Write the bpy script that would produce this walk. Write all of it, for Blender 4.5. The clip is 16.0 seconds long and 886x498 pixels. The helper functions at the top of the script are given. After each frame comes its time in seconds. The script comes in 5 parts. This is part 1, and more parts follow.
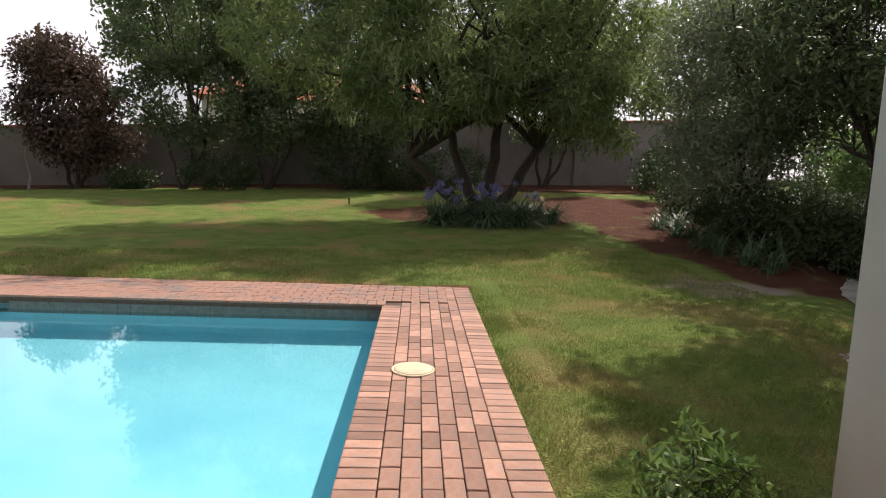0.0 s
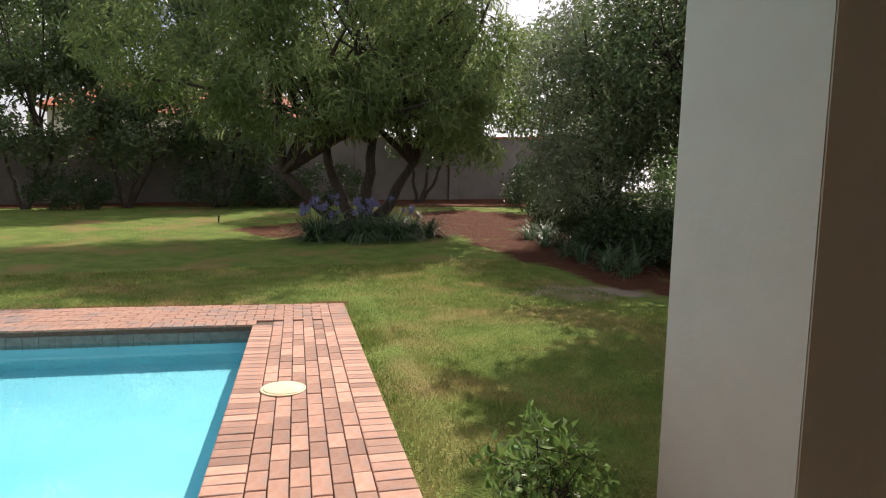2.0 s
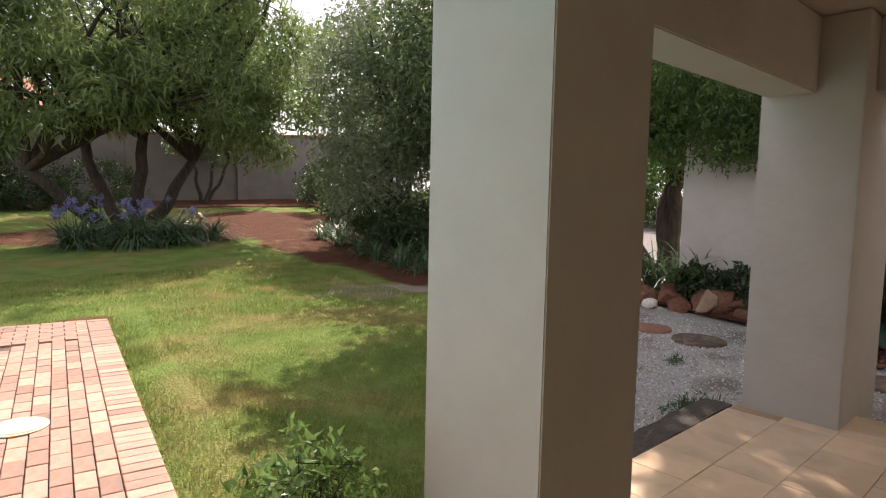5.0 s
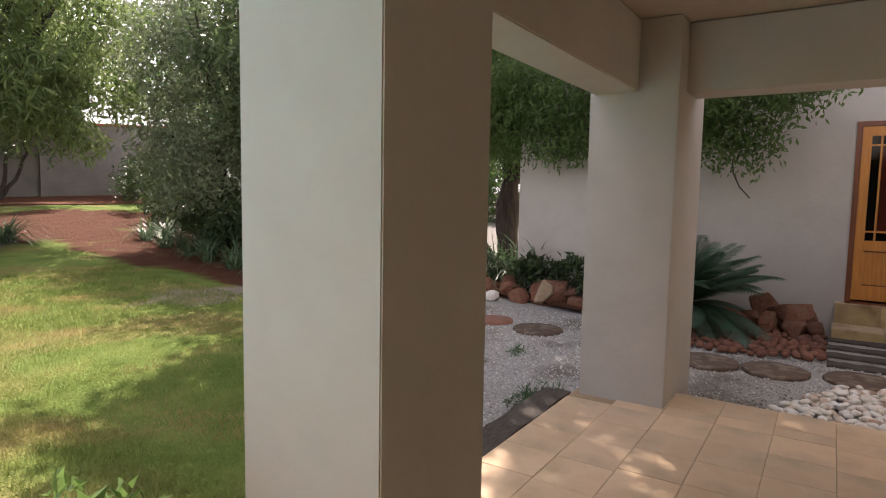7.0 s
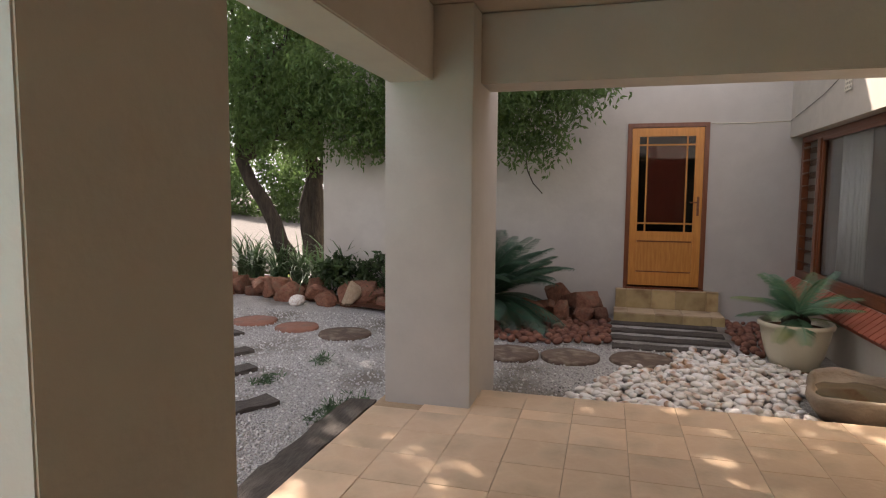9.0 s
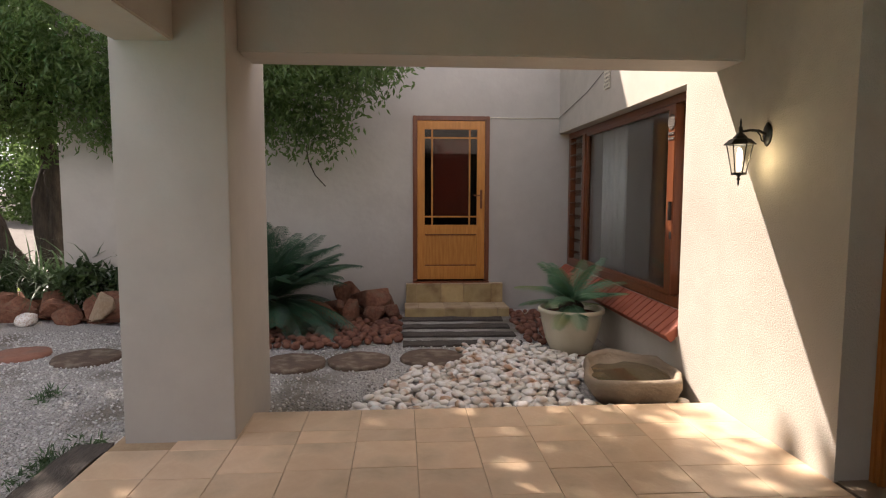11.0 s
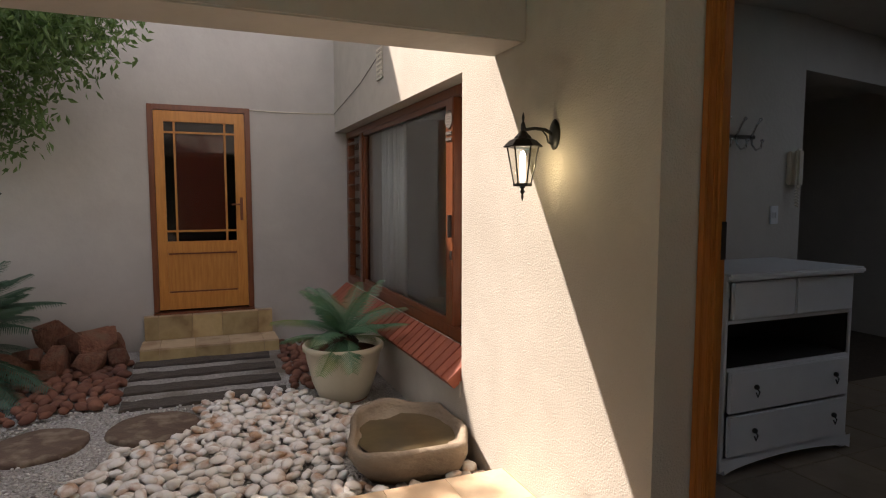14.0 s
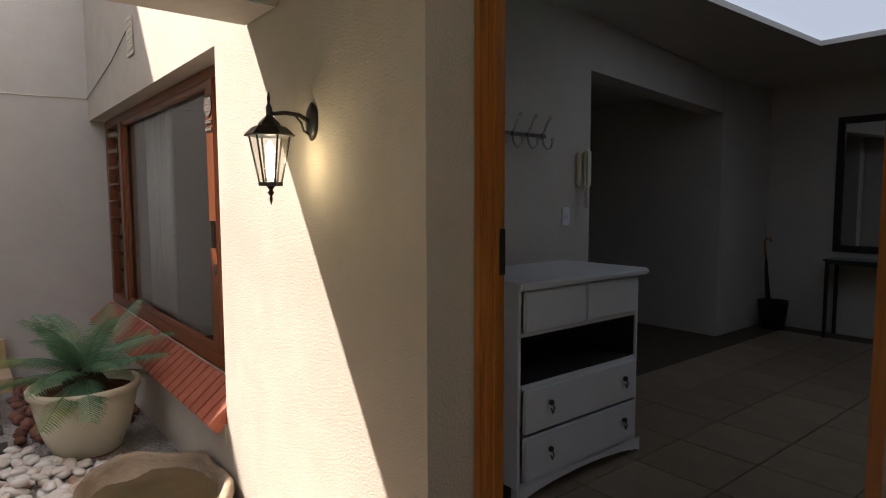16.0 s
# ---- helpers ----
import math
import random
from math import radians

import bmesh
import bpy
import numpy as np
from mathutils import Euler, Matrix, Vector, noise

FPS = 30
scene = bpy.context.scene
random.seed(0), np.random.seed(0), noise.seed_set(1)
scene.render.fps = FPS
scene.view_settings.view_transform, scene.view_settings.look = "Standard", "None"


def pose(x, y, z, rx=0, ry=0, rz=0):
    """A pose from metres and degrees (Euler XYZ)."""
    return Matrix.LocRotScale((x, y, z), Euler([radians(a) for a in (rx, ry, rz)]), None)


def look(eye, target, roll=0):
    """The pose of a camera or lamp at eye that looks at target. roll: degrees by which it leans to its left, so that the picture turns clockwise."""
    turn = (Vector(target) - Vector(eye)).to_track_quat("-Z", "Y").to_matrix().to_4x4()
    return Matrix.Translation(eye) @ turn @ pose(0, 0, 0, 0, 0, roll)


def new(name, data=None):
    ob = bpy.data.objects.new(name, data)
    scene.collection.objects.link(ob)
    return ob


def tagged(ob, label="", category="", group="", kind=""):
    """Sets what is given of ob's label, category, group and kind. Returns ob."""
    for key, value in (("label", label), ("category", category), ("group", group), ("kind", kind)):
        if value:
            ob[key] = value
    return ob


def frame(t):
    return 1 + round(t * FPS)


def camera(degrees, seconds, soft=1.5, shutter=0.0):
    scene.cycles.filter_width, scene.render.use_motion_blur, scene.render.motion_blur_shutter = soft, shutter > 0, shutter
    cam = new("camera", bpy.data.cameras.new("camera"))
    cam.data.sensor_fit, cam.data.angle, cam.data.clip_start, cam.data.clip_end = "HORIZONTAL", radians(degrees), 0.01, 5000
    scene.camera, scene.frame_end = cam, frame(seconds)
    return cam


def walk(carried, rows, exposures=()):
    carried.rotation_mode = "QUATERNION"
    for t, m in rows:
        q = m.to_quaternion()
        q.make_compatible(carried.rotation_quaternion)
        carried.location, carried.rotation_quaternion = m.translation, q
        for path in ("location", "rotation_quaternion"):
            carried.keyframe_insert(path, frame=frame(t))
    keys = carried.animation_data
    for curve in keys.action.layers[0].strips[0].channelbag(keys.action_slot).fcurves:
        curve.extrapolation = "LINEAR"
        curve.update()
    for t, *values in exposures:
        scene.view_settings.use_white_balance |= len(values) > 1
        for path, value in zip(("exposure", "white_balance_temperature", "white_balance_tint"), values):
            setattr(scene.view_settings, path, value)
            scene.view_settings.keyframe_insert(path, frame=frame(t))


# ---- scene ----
cam = camera(72.7, 16.0, soft=1.15)
PATH = [
    (0, (0.104, 0.176, 1.452), (0.531, 2.113, 1.199), 2.08),
    (0.5, (0.124, 0.167, 1.447), (0.635, 2.087, 1.215), 1.83),
    (1, (0.149, 0.155, 1.443), (0.749, 2.051, 1.230), 1.66),
    (1.5, (0.176, 0.140, 1.440), (0.873, 2.004, 1.241), 1.55),
    (2, (0.192, 0.120, 1.434), (0.990, 1.943, 1.244), 1.47),
    (2.5, (0.201, 0.101, 1.430), (1.106, 1.875, 1.245), 1.39),
    (3, (0.204, 0.092, 1.429), (1.215, 1.808, 1.247), 1.35),
    (3.5, (0.213, 0.089, 1.429), (1.315, 1.748, 1.250), 1.36),
    (4, (0.241, 0.090, 1.433), (1.429, 1.689, 1.256), 1.47),
    (6.5, (0.530, 0.229, 1.431), (2.119, 1.430, 1.249), 0.80),
    (7, (0.561, 0.257, 1.424), (2.235, 1.336, 1.243), 1.00),
    (7.5, (0.583, 0.290, 1.413), (2.349, 1.212, 1.236), 0.90),
    (8, (0.673, 0.288, 1.401), (2.514, 1.050, 1.227), 0.80),
    (8.5, (0.813, 0.305, 1.404), (2.700, 0.944, 1.230), 0.60),
    (9, (0.939, 0.301, 1.389), (2.862, 0.824, 1.217), 0.50),
    (9.5, (1.082, 0.307, 1.385), (3.040, 0.676, 1.213), 0.50),
    (10, (1.217, 0.327, 1.380), (3.202, 0.498, 1.208), 0.40),
    (10.2, (1.261, 0.329, 1.372), (3.251, 0.421, 1.199), 0.30),
    (12.5, (1.945, -0.137, 1.304), (3.893, -0.556, 1.134), 0.30),
    (13, (2.187, -0.204, 1.331), (4.107, -0.738, 1.162), 0.20),
    (13.5, (2.316, -0.254, 1.390), (4.200, -0.904, 1.222), 0.10),
    (14, (2.423, -0.354, 1.408), (4.268, -1.109, 1.241), 0.00),
    (14.5, (2.566, -0.492, 1.417), (4.366, -1.348, 1.252), -0.10),
    (15, (2.646, -0.606, 1.420), (4.383, -1.584, 1.255), -0.10),
    (15.5, (2.716, -0.724, 1.415), (4.363, -1.848, 1.254), -0.20),
    (16, (2.742, -0.824, 1.414), (4.295, -2.073, 1.249), -0.20),
]
walk(cam, [(t, look(eye, target, roll)) for t, eye, target, roll in PATH],
     exposures=[(0, 0.12, 6700, 21), (2, 0.42, 6750, 20), (4, 0.82, 6800, 20), (7, 1.2, 6850, 23), (10, 1.32, 6900, 21), (12.5, 0.95, 6950, 22), (14, 1.0, 6950, 21), (16, 1.25, 6900, 21)])

# ---- light: hazy summer sun from behind the far garden, over the house corner ----
SUN = Vector((0.624, 0.60, 1.0)).normalized()
world = bpy.data.worlds.new("world")
scene.world = world
world.use_nodes = True
wn = world.node_tree.nodes
sky = wn.new("ShaderNodeTexSky")
sky.sky_type, sky.sun_disc = "NISHITA", False
sky.sun_elevation = math.asin(SUN.z)
sky.sun_rotation = math.atan2(SUN.x, SUN.y)
sky.dust_density, sky.air_density = 3.0, 1.0
# broken cloud: a soft white veil over the sky
tc = wn.new("ShaderNodeTexCoord")
cn = wn.new("ShaderNodeTexNoise")
cn.inputs["Scale"].default_value, cn.inputs["Detail"].default_value = 2.6, 6.0
cr = wn.new("ShaderNodeValToRGB")
cr.color_ramp.elements[0].position, cr.color_ramp.elements[1].position = 0.42, 0.58
cm = wn.new("ShaderNodeMixRGB")
cm.inputs[2].default_value = (9.5, 9.7, 10.0, 1)
wl = world.node_tree.links
wl.new(tc.outputs["Generated"], cn.inputs["Vector"])
wl.new(cn.outputs["Fac"], cr.inputs["Fac"])
wl.new(cr.outputs["Color"], cm.inputs[0])
wl.new(sky.outputs["Color"], cm.inputs[1])
wl.new(cm.outputs["Color"], wn["Background"].inputs["Color"])
wn["Background"].inputs["Strength"].default_value = 0.10
sun = new("sun", bpy.data.lights.new("sun", "SUN"))
sun.data.energy, sun.data.angle, sun.data.color = 5.0, radians(0.6), (1.0, 0.94, 0.84)
sun.matrix_world = look(SUN * 40, (0, 0, 0))


# ---- materials ----
def mat(name, a, b=None, rough=0.7, scale=8.0, bump=0.0, bscale=60.0, metal=0.0, detail=5.0, vary=0.0, spec=0.5,
        stretch=(1, 1, 1), c=None, cscale=1.0, trans=0.0, voronoi=False):
    """Two colours mixed by noise, a third in large stains, relief, and a shift of value from object to object."""
    m = bpy.data.materials.new(name)
    m.use_nodes = True
    N, L = m.node_tree.nodes, m.node_tree.links
    P = N["Principled BSDF"]
    P.inputs["Roughness"].default_value, P.inputs["Metallic"].default_value = rough, metal
    P.inputs["Specular IOR Level"].default_value = spec
    co, mp = N.new("ShaderNodeTexCoord"), N.new("ShaderNodeMapping")
    mp.inputs["Scale"].default_value = stretch
    L.new(co.outputs["Object"], mp.inputs["Vector"])
    n1 = N.new("ShaderNodeTexNoise")
    n1.inputs["Scale"].default_value, n1.inputs["Detail"].default_value = scale, detail
    n1.inputs["Roughness"].default_value = 0.65
    L.new(mp.outputs[0], n1.inputs["Vector"])
    ramp = N.new("ShaderNodeValToRGB")
    ramp.color_ramp.elements[0].position, ramp.color_ramp.elements[1].position = 0.32, 0.68
    ramp.color_ramp.elements[0].color = (*a, 1)
    ramp.color_ramp.elements[1].color = (*(b or a), 1)
    L.new(n1.outputs["Fac"], ramp.inputs["Fac"])
    col = ramp.outputs["Color"]
    if c:
        n2 = N.new("ShaderNodeTexNoise")
        n2.inputs["Scale"].default_value, n2.inputs["Detail"].default_value = cscale, 4.0
        L.new(mp.outputs[0], n2.inputs["Vector"])
        r2 = N.new("ShaderNodeValToRGB")
        r2.color_ramp.elements[0].position, r2.color_ramp.elements[1].position = 0.5, 0.68
        L.new(n2.outputs["Fac"], r2.inputs["Fac"])
        mx = N.new("ShaderNodeMixRGB")
        mx.inputs[2].default_value = (*c, 1)
        L.new(r2.outputs["Color"], mx.inputs[0])
        L.new(col, mx.inputs[1])
        col = mx.outputs["Color"]
    if vary:
        oi, hs, mr = N.new("ShaderNodeObjectInfo"), N.new("ShaderNodeHueSaturation"), N.new("ShaderNodeMapRange")
        mr.inputs["To Min"].default_value, mr.inputs["To Max"].default_value = 1 - vary, 1 + vary
        L.new(oi.outputs["Random"], mr.inputs["Value"])
        L.new(mr.outputs[0], hs.inputs["Value"])
        L.new(col, hs.inputs["Color"])
        col = hs.outputs["Color"]
    L.new(col, P.inputs["Base Color"])
    if bump:
        if voronoi:
            nb = N.new("ShaderNodeTexVoronoi")
            nb.inputs["Scale"].default_value = bscale
            out = nb.outputs["Distance"]
        else:
            nb = N.new("ShaderNodeTexNoise")
            nb.inputs["Scale"].default_value, nb.inputs["Detail"].default_value = bscale, 4.0
            out = nb.outputs["Fac"]
        L.new(mp.outputs[0], nb.inputs["Vector"])
        bp = N.new("ShaderNodeBump")
        bp.inputs["Strength"].default_value, bp.inputs["Distance"].default_value = 1.0, bump
        L.new(out, bp.inputs["Height"])
        L.new(bp.outputs[0], P.inputs["Normal"])
    if trans:
        tr, ms = N.new("ShaderNodeBsdfTranslucent"), N.new("ShaderNodeMixShader")
        L.new(col, tr.inputs["Color"])
        ms.inputs[0].default_value = trans
        L.new(P.outputs[0], ms.inputs[1])
        L.new(tr.outputs[0], ms.inputs[2])
        L.new(ms.outputs[0], N["Material Output"].inputs["Surface"])
    return m


def schlick(N, L, base):
    """Gloss that grows towards grazing view, alike on both sides of a pane."""
    lw, pw, ma = N.new("ShaderNodeLayerWeight"), N.new("ShaderNodeMath"), N.new("ShaderNodeMath")
    lw.inputs["Blend"].default_value = 0.5
    pw.operation, ma.operation = "POWER", "MULTIPLY_ADD"
    pw.inputs[1].default_value, ma.inputs[1].default_value, ma.inputs[2].default_value = 5.0, 1 - base, base
    L.new(lw.outputs["Facing"], pw.inputs[0])
    L.new(pw.outputs[0], ma.inputs[0])
    return ma


def glass_mat(name, tint=(0.9, 0.95, 0.95), rough=0.0, clear=0.9):
    m = bpy.data.materials.new(name)
    m.use_nodes = True
    N, L = m.node_tree.nodes, m.node_tree.links
    g, t, mx = N.new("ShaderNodeBsdfGlossy"), N.new("ShaderNodeBsdfTransparent"), N.new("ShaderNodeMixShader")
    fr = schlick(N, L, 0.045)
    g.inputs["Roughness"].default_value = rough
    t.inputs["Color"].default_value = (*tint, 1)
    L.new(fr.outputs[0], mx.inputs[0])
    L.new(t.outputs[0], mx.inputs[1])
    L.new(g.outputs[0], mx.inputs[2])
    L.new(mx.outputs[0], N["Material Output"].inputs["Surface"])
    return m


def glow_mat(name, col, strength):
    m = bpy.data.materials.new(name)
    m.use_nodes = True
    P = m.node_tree.nodes["Principled BSDF"]
    P.inputs["Base Color"].default_value = (*col, 1)
    P.inputs["Emission Color"].default_value = (*col, 1)
    P.inputs["Emission Strength"].default_value = strength
    return m


M_PLASTER = mat("plaster_beige", (0.50, 0.46, 0.395), (0.56, 0.515, 0.445), 0.9, 5, 0.0035, 110, c=(0.47, 0.43, 0.365), cscale=0.7)
M_SMOOTH = mat("plaster_smooth", (0.46, 0.43, 0.385), (0.50, 0.47, 0.42), 0.85, 4, 0.004, 14, c=(0.44, 0.405, 0.36), cscale=0.9)
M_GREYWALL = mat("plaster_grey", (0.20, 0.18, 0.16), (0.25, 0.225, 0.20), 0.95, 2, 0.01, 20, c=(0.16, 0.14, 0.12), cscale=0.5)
M_INNER = mat("paint_inside", (0.50, 0.46, 0.41), (0.55, 0.51, 0.455), 0.8, 3, 0.002, 40)
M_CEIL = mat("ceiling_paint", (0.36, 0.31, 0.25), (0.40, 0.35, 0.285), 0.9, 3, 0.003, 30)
M_TILE = mat("sandstone_tile", (0.70, 0.49, 0.31), (0.82, 0.63, 0.44), 0.28, 3, 0.002, 30, vary=0.09, c=(0.60, 0.44, 0.28), cscale=2.6)
M_GROUT = mat("grout", (0.40, 0.28, 0.17), (0.48, 0.35, 0.22), 0.95, 20, 0.003, 80)
M_BRICK = mat("clay_paver", (0.33, 0.18, 0.125), (0.42, 0.255, 0.185), 0.85, 14, 0.004, 90, vary=0.36, c=(0.25, 0.19, 0.165), cscale=3)
M_JOINT = mat("joint_sand", (0.07, 0.05, 0.035), (0.12, 0.085, 0.06), 0.95, 30, 0.004, 90)
M_SILL = mat("sill_brick", (0.30, 0.075, 0.04), (0.38, 0.11, 0.06), 0.55, 12, 0.002, 60, vary=0.12)
M_LAWN = mat("lawn", (0.10, 0.16, 0.034), (0.18, 0.235, 0.06), 0.95, 2.2, 0.05, 45, c=(0.25, 0.19, 0.08), cscale=0.7, spec=0.1)
M_BLADE = mat("grass_blade", (0.14, 0.20, 0.045), (0.27, 0.31, 0.095), 0.8, 2.6, trans=0.35, c=(0.42, 0.32, 0.15), cscale=1.1, spec=0.2)


def add_stain(m, attr, a, b):
    """Lay bare earth over a material where the mesh's attribute says so, with a ragged edge."""
    N, L = m.node_tree.nodes, m.node_tree.links
    P = N["Principled BSDF"]
    old = P.inputs["Base Color"].links[0].from_socket
    at, n1, ad, rp, n2, rc, mx = (N.new("ShaderNodeAttribute"), N.new("ShaderNodeTexNoise"), N.new("ShaderNodeMath"), N.new("ShaderNodeValToRGB"),
                                  N.new("ShaderNodeTexNoise"), N.new("ShaderNodeValToRGB"), N.new("ShaderNodeMixRGB"))
    at.attribute_name = attr
    co = N.new("ShaderNodeTexCoord")
    for n, s in ((n1, 1.6), (n2, 3.0)):
        n.inputs["Scale"].default_value, n.inputs["Detail"].default_value = s, 6.0
        L.new(co.outputs["Object"], n.inputs["Vector"])
    ad.operation = "ADD"
    L.new(at.outputs["Fac"], ad.inputs[0])
    L.new(n1.outputs["Fac"], ad.inputs[1])
    rp.color_ramp.elements[0].position, rp.color_ramp.elements[1].position = 0.74, 1.0
    ha = N.new("ShaderNodeMath")
    ha.operation, ha.inputs[1].default_value = "MULTIPLY", 1.0
    L.new(ad.outputs[0], ha.inputs[0])
    L.new(ha.outputs[0], rp.inputs["Fac"])
    rc.color_ramp.elements[0].color, rc.color_ramp.elements[1].color = (*a, 1), (*b, 1)
    L.new(n2.outputs["Fac"], rc.inputs["Fac"])
    L.new(rp.outputs["Color"], mx.inputs[0])
    L.new(old, mx.inputs[1])
    L.new(rc.outputs["Color"], mx.inputs[2])
    L.new(mx.outputs["Color"], P.inputs["Base Color"])


add_stain(M_LAWN, "sand", (0.24, 0.20, 0.155), (0.38, 0.33, 0.27))
add_stain(M_LAWN, "soil", (0.065, 0.028, 0.017), (0.14, 0.06, 0.035))
M_SOIL = mat("red_soil", (0.095, 0.04, 0.024), (0.15, 0.068, 0.038), 0.98, 2.5, 0.05, 18, c=(0.09, 0.04, 0.025), cscale=0.7, spec=0.1)
M_GRAVEL = mat("grey_gravel", (0.33, 0.31, 0.285), (0.68, 0.65, 0.61), 0.9, 60, 0.03, 55, detail=3, c=(0.26, 0.23, 0.19), cscale=1.5, voronoi=True)
M_CHIP = mat("gravel_chip", (0.30, 0.285, 0.265), (0.80, 0.78, 0.74), 0.85, 22, detail=1)
M_PEBBLE = mat("river_pebble", (0.78, 0.73, 0.65), (0.90, 0.88, 0.85), 0.45, 7, 0.001, 80, detail=1.5, c=(0.50, 0.31, 0.19), cscale=8.5)
M_LAVA = mat("red_stone", (0.17, 0.07, 0.045), (0.27, 0.12, 0.075), 0.95, 7, 0.006, 50, detail=2, c=(0.13, 0.06, 0.045), cscale=3)
M_ROCK = mat("rust_rock", (0.17, 0.065, 0.04), (0.32, 0.15, 0.09), 0.95, 5, 0.03, 14, vary=0.25, c=(0.24, 0.14, 0.09), cscale=2)
M_REDSLAB = mat("red_flagstone", (0.26, 0.11, 0.07), (0.34, 0.165, 0.11), 0.8, 6, 0.006, 40, c=(0.22, 0.12, 0.085), cscale=5)
M_SLAB = mat("stepping_slab", (0.095, 0.062, 0.044), (0.15, 0.10, 0.07), 0.85, 6, 0.006, 40, vary=0.15, c=(0.24, 0.19, 0.14), cscale=9)
M_SLEEPER = mat("weathered_timber", (0.055, 0.045, 0.038), (0.13, 0.11, 0.09), 0.9, 9, 0.012, 22, stretch=(1.2, 9, 6))
M_PINE = mat("varnished_pine", (0.44, 0.165, 0.03), (0.58, 0.25, 0.052), 0.35, 5, 0.001, 40, stretch=(8, 8, 0.7), vary=0.06)
M_REDWOOD = mat("red_hardwood", (0.13, 0.037, 0.015), (0.21, 0.066, 0.024), 0.3, 5, 0.001, 40, stretch=(9, 9, 0.6))
M_JAMB = mat("oiled_hardwood", (0.27, 0.09, 0.018), (0.42, 0.16, 0.035), 0.3, 5, 0.001, 40, stretch=(9, 9, 0.6))
M_STEP = mat("step_tile", (0.40, 0.29, 0.13), (0.55, 0.42, 0.22), 0.5, 4, 0.003, 24, vary=0.2, c=(0.30, 0.20, 0.09), cscale=4)
# Treads get a paler version of the riser tile's colours.
M_STEP_TOP = mat("pale_step_tile", (0.52, 0.38, 0.22), (0.66, 0.52, 0.35), 0.5, 4, 0.003, 24, vary=0.12, c=(0.40, 0.26, 0.15), cscale=4)
M_POT = mat("cream_pot", (0.62, 0.56, 0.42), (0.68, 0.63, 0.49), 0.35, 3, 0.001, 30, c=(0.50, 0.42, 0.28), cscale=2)
M_TROUGH = mat("carved_stone", (0.25, 0.195, 0.14), (0.36, 0.29, 0.21), 0.9, 5, 0.012, 26, c=(0.20, 0.15, 0.10), cscale=2.5)
M_TROUGHWATER = mat("murky_water", (0.10, 0.075, 0.04), (0.15, 0.11, 0.06), 0.08, 4)
M_IRON = mat("black_iron", (0.012, 0.012, 0.012), (0.02, 0.02, 0.02), 0.45, 20, 0.001, 90)
M_CHROME = mat("chrome", (0.6, 0.6, 0.6), None, 0.15, metal=1.0)
M_WHITE = mat("white_paint", (0.72, 0.73, 0.74), (0.78, 0.79, 0.80), 0.4, 4, 0.001, 20)
M_CREAM = mat("cream_plastic", (0.68, 0.63, 0.50), (0.74, 0.69, 0.56), 0.45, 5)
M_LID = mat("cream_lid", (0.66, 0.56, 0.36), (0.74, 0.64, 0.44), 0.5, 6, 0.001, 50, c=(0.58, 0.47, 0.30), cscale=4)
# Near-black: unlit depth painted in as colour, plus dark glass and the umbrella.
M_DARK = mat("near_black_and_shade", (0.015, 0.013, 0.012), (0.025, 0.02, 0.018), 0.9, 4)
M_RUG = mat("dark_red_blind", (0.26, 0.045, 0.025), (0.32, 0.06, 0.035), 0.8, 10)
M_CURTAIN = mat("white_curtain", (0.72, 0.71, 0.68), (0.8, 0.79, 0.76), 0.9, 5, trans=0.3)
M_BARK = mat("bark", (0.035, 0.026, 0.02), (0.085, 0.066, 0.05), 0.95, 6, 0.03, 16, stretch=(3, 3, 0.6))
M_PALEBARK = mat("pale_bark", (0.26, 0.23, 0.19), (0.36, 0.33, 0.28), 0.9, 6, 0.01, 16)
M_CYCAD = mat("cycad_leaf", (0.028, 0.075, 0.045), (0.06, 0.13, 0.075), 0.4, 6, trans=0.15)
M_CYCAD2 = mat("young_cycad_leaf", (0.085, 0.20, 0.11), (0.14, 0.30, 0.18), 0.4, 6, trans=0.25, c=(0.26, 0.33, 0.10), cscale=2)
M_STRAP = mat("strap_leaf", (0.06, 0.11, 0.05), (0.125, 0.20, 0.095), 0.4, 5, trans=0.3)
M_FLOWER = mat("violet_petal", (0.17, 0.17, 0.36), (0.26, 0.26, 0.46), 0.7, 6, trans=0.3)
M_COVERT = mat("dark_shrub_leaf", (0.022, 0.045, 0.014), (0.06, 0.10, 0.03), 0.5, 3, trans=0.3)
M_LEAF_A = mat("willow_leaf", (0.10, 0.155, 0.05), (0.25, 0.32, 0.12), 0.42, 0.9, trans=0.55)
M_LEAF_B = mat("broad_leaf", (0.065, 0.105, 0.045), (0.15, 0.20, 0.09), 0.45, 1.2, trans=0.42)
M_LEAF_C = mat("silver_leaf", (0.12, 0.155, 0.085), (0.24, 0.29, 0.17), 0.52, 1.1, trans=0.4)
M_LEAF_D = mat("copper_leaf", (0.085, 0.055, 0.042), (0.15, 0.10, 0.07), 0.45, 1.4, trans=0.3)
M_LEAF_E = mat("fresh_leaf", (0.075, 0.14, 0.04), (0.165, 0.255, 0.08), 0.4, 1.6, trans=0.5)
M_LEAF_G = mat("young_shrub_leaf", (0.11, 0.20, 0.05), (0.20, 0.31, 0.09), 0.4, 9, trans=0.35)
M_POOLWALL = mat("pool_marbelite", (0.26, 0.64, 0.72), (0.31, 0.70, 0.78), 0.7, 1.5, c=(0.23, 0.60, 0.70), cscale=0.8)
M_BAND = mat("waterline_tile", (0.075, 0.08, 0.07), (0.14, 0.14, 0.12), 0.4, 18, vary=0.25)
M_DRIVE = mat("pale_drive", (0.12, 0.108, 0.095), (0.17, 0.155, 0.135), 0.95, 5, 0.01, 40)
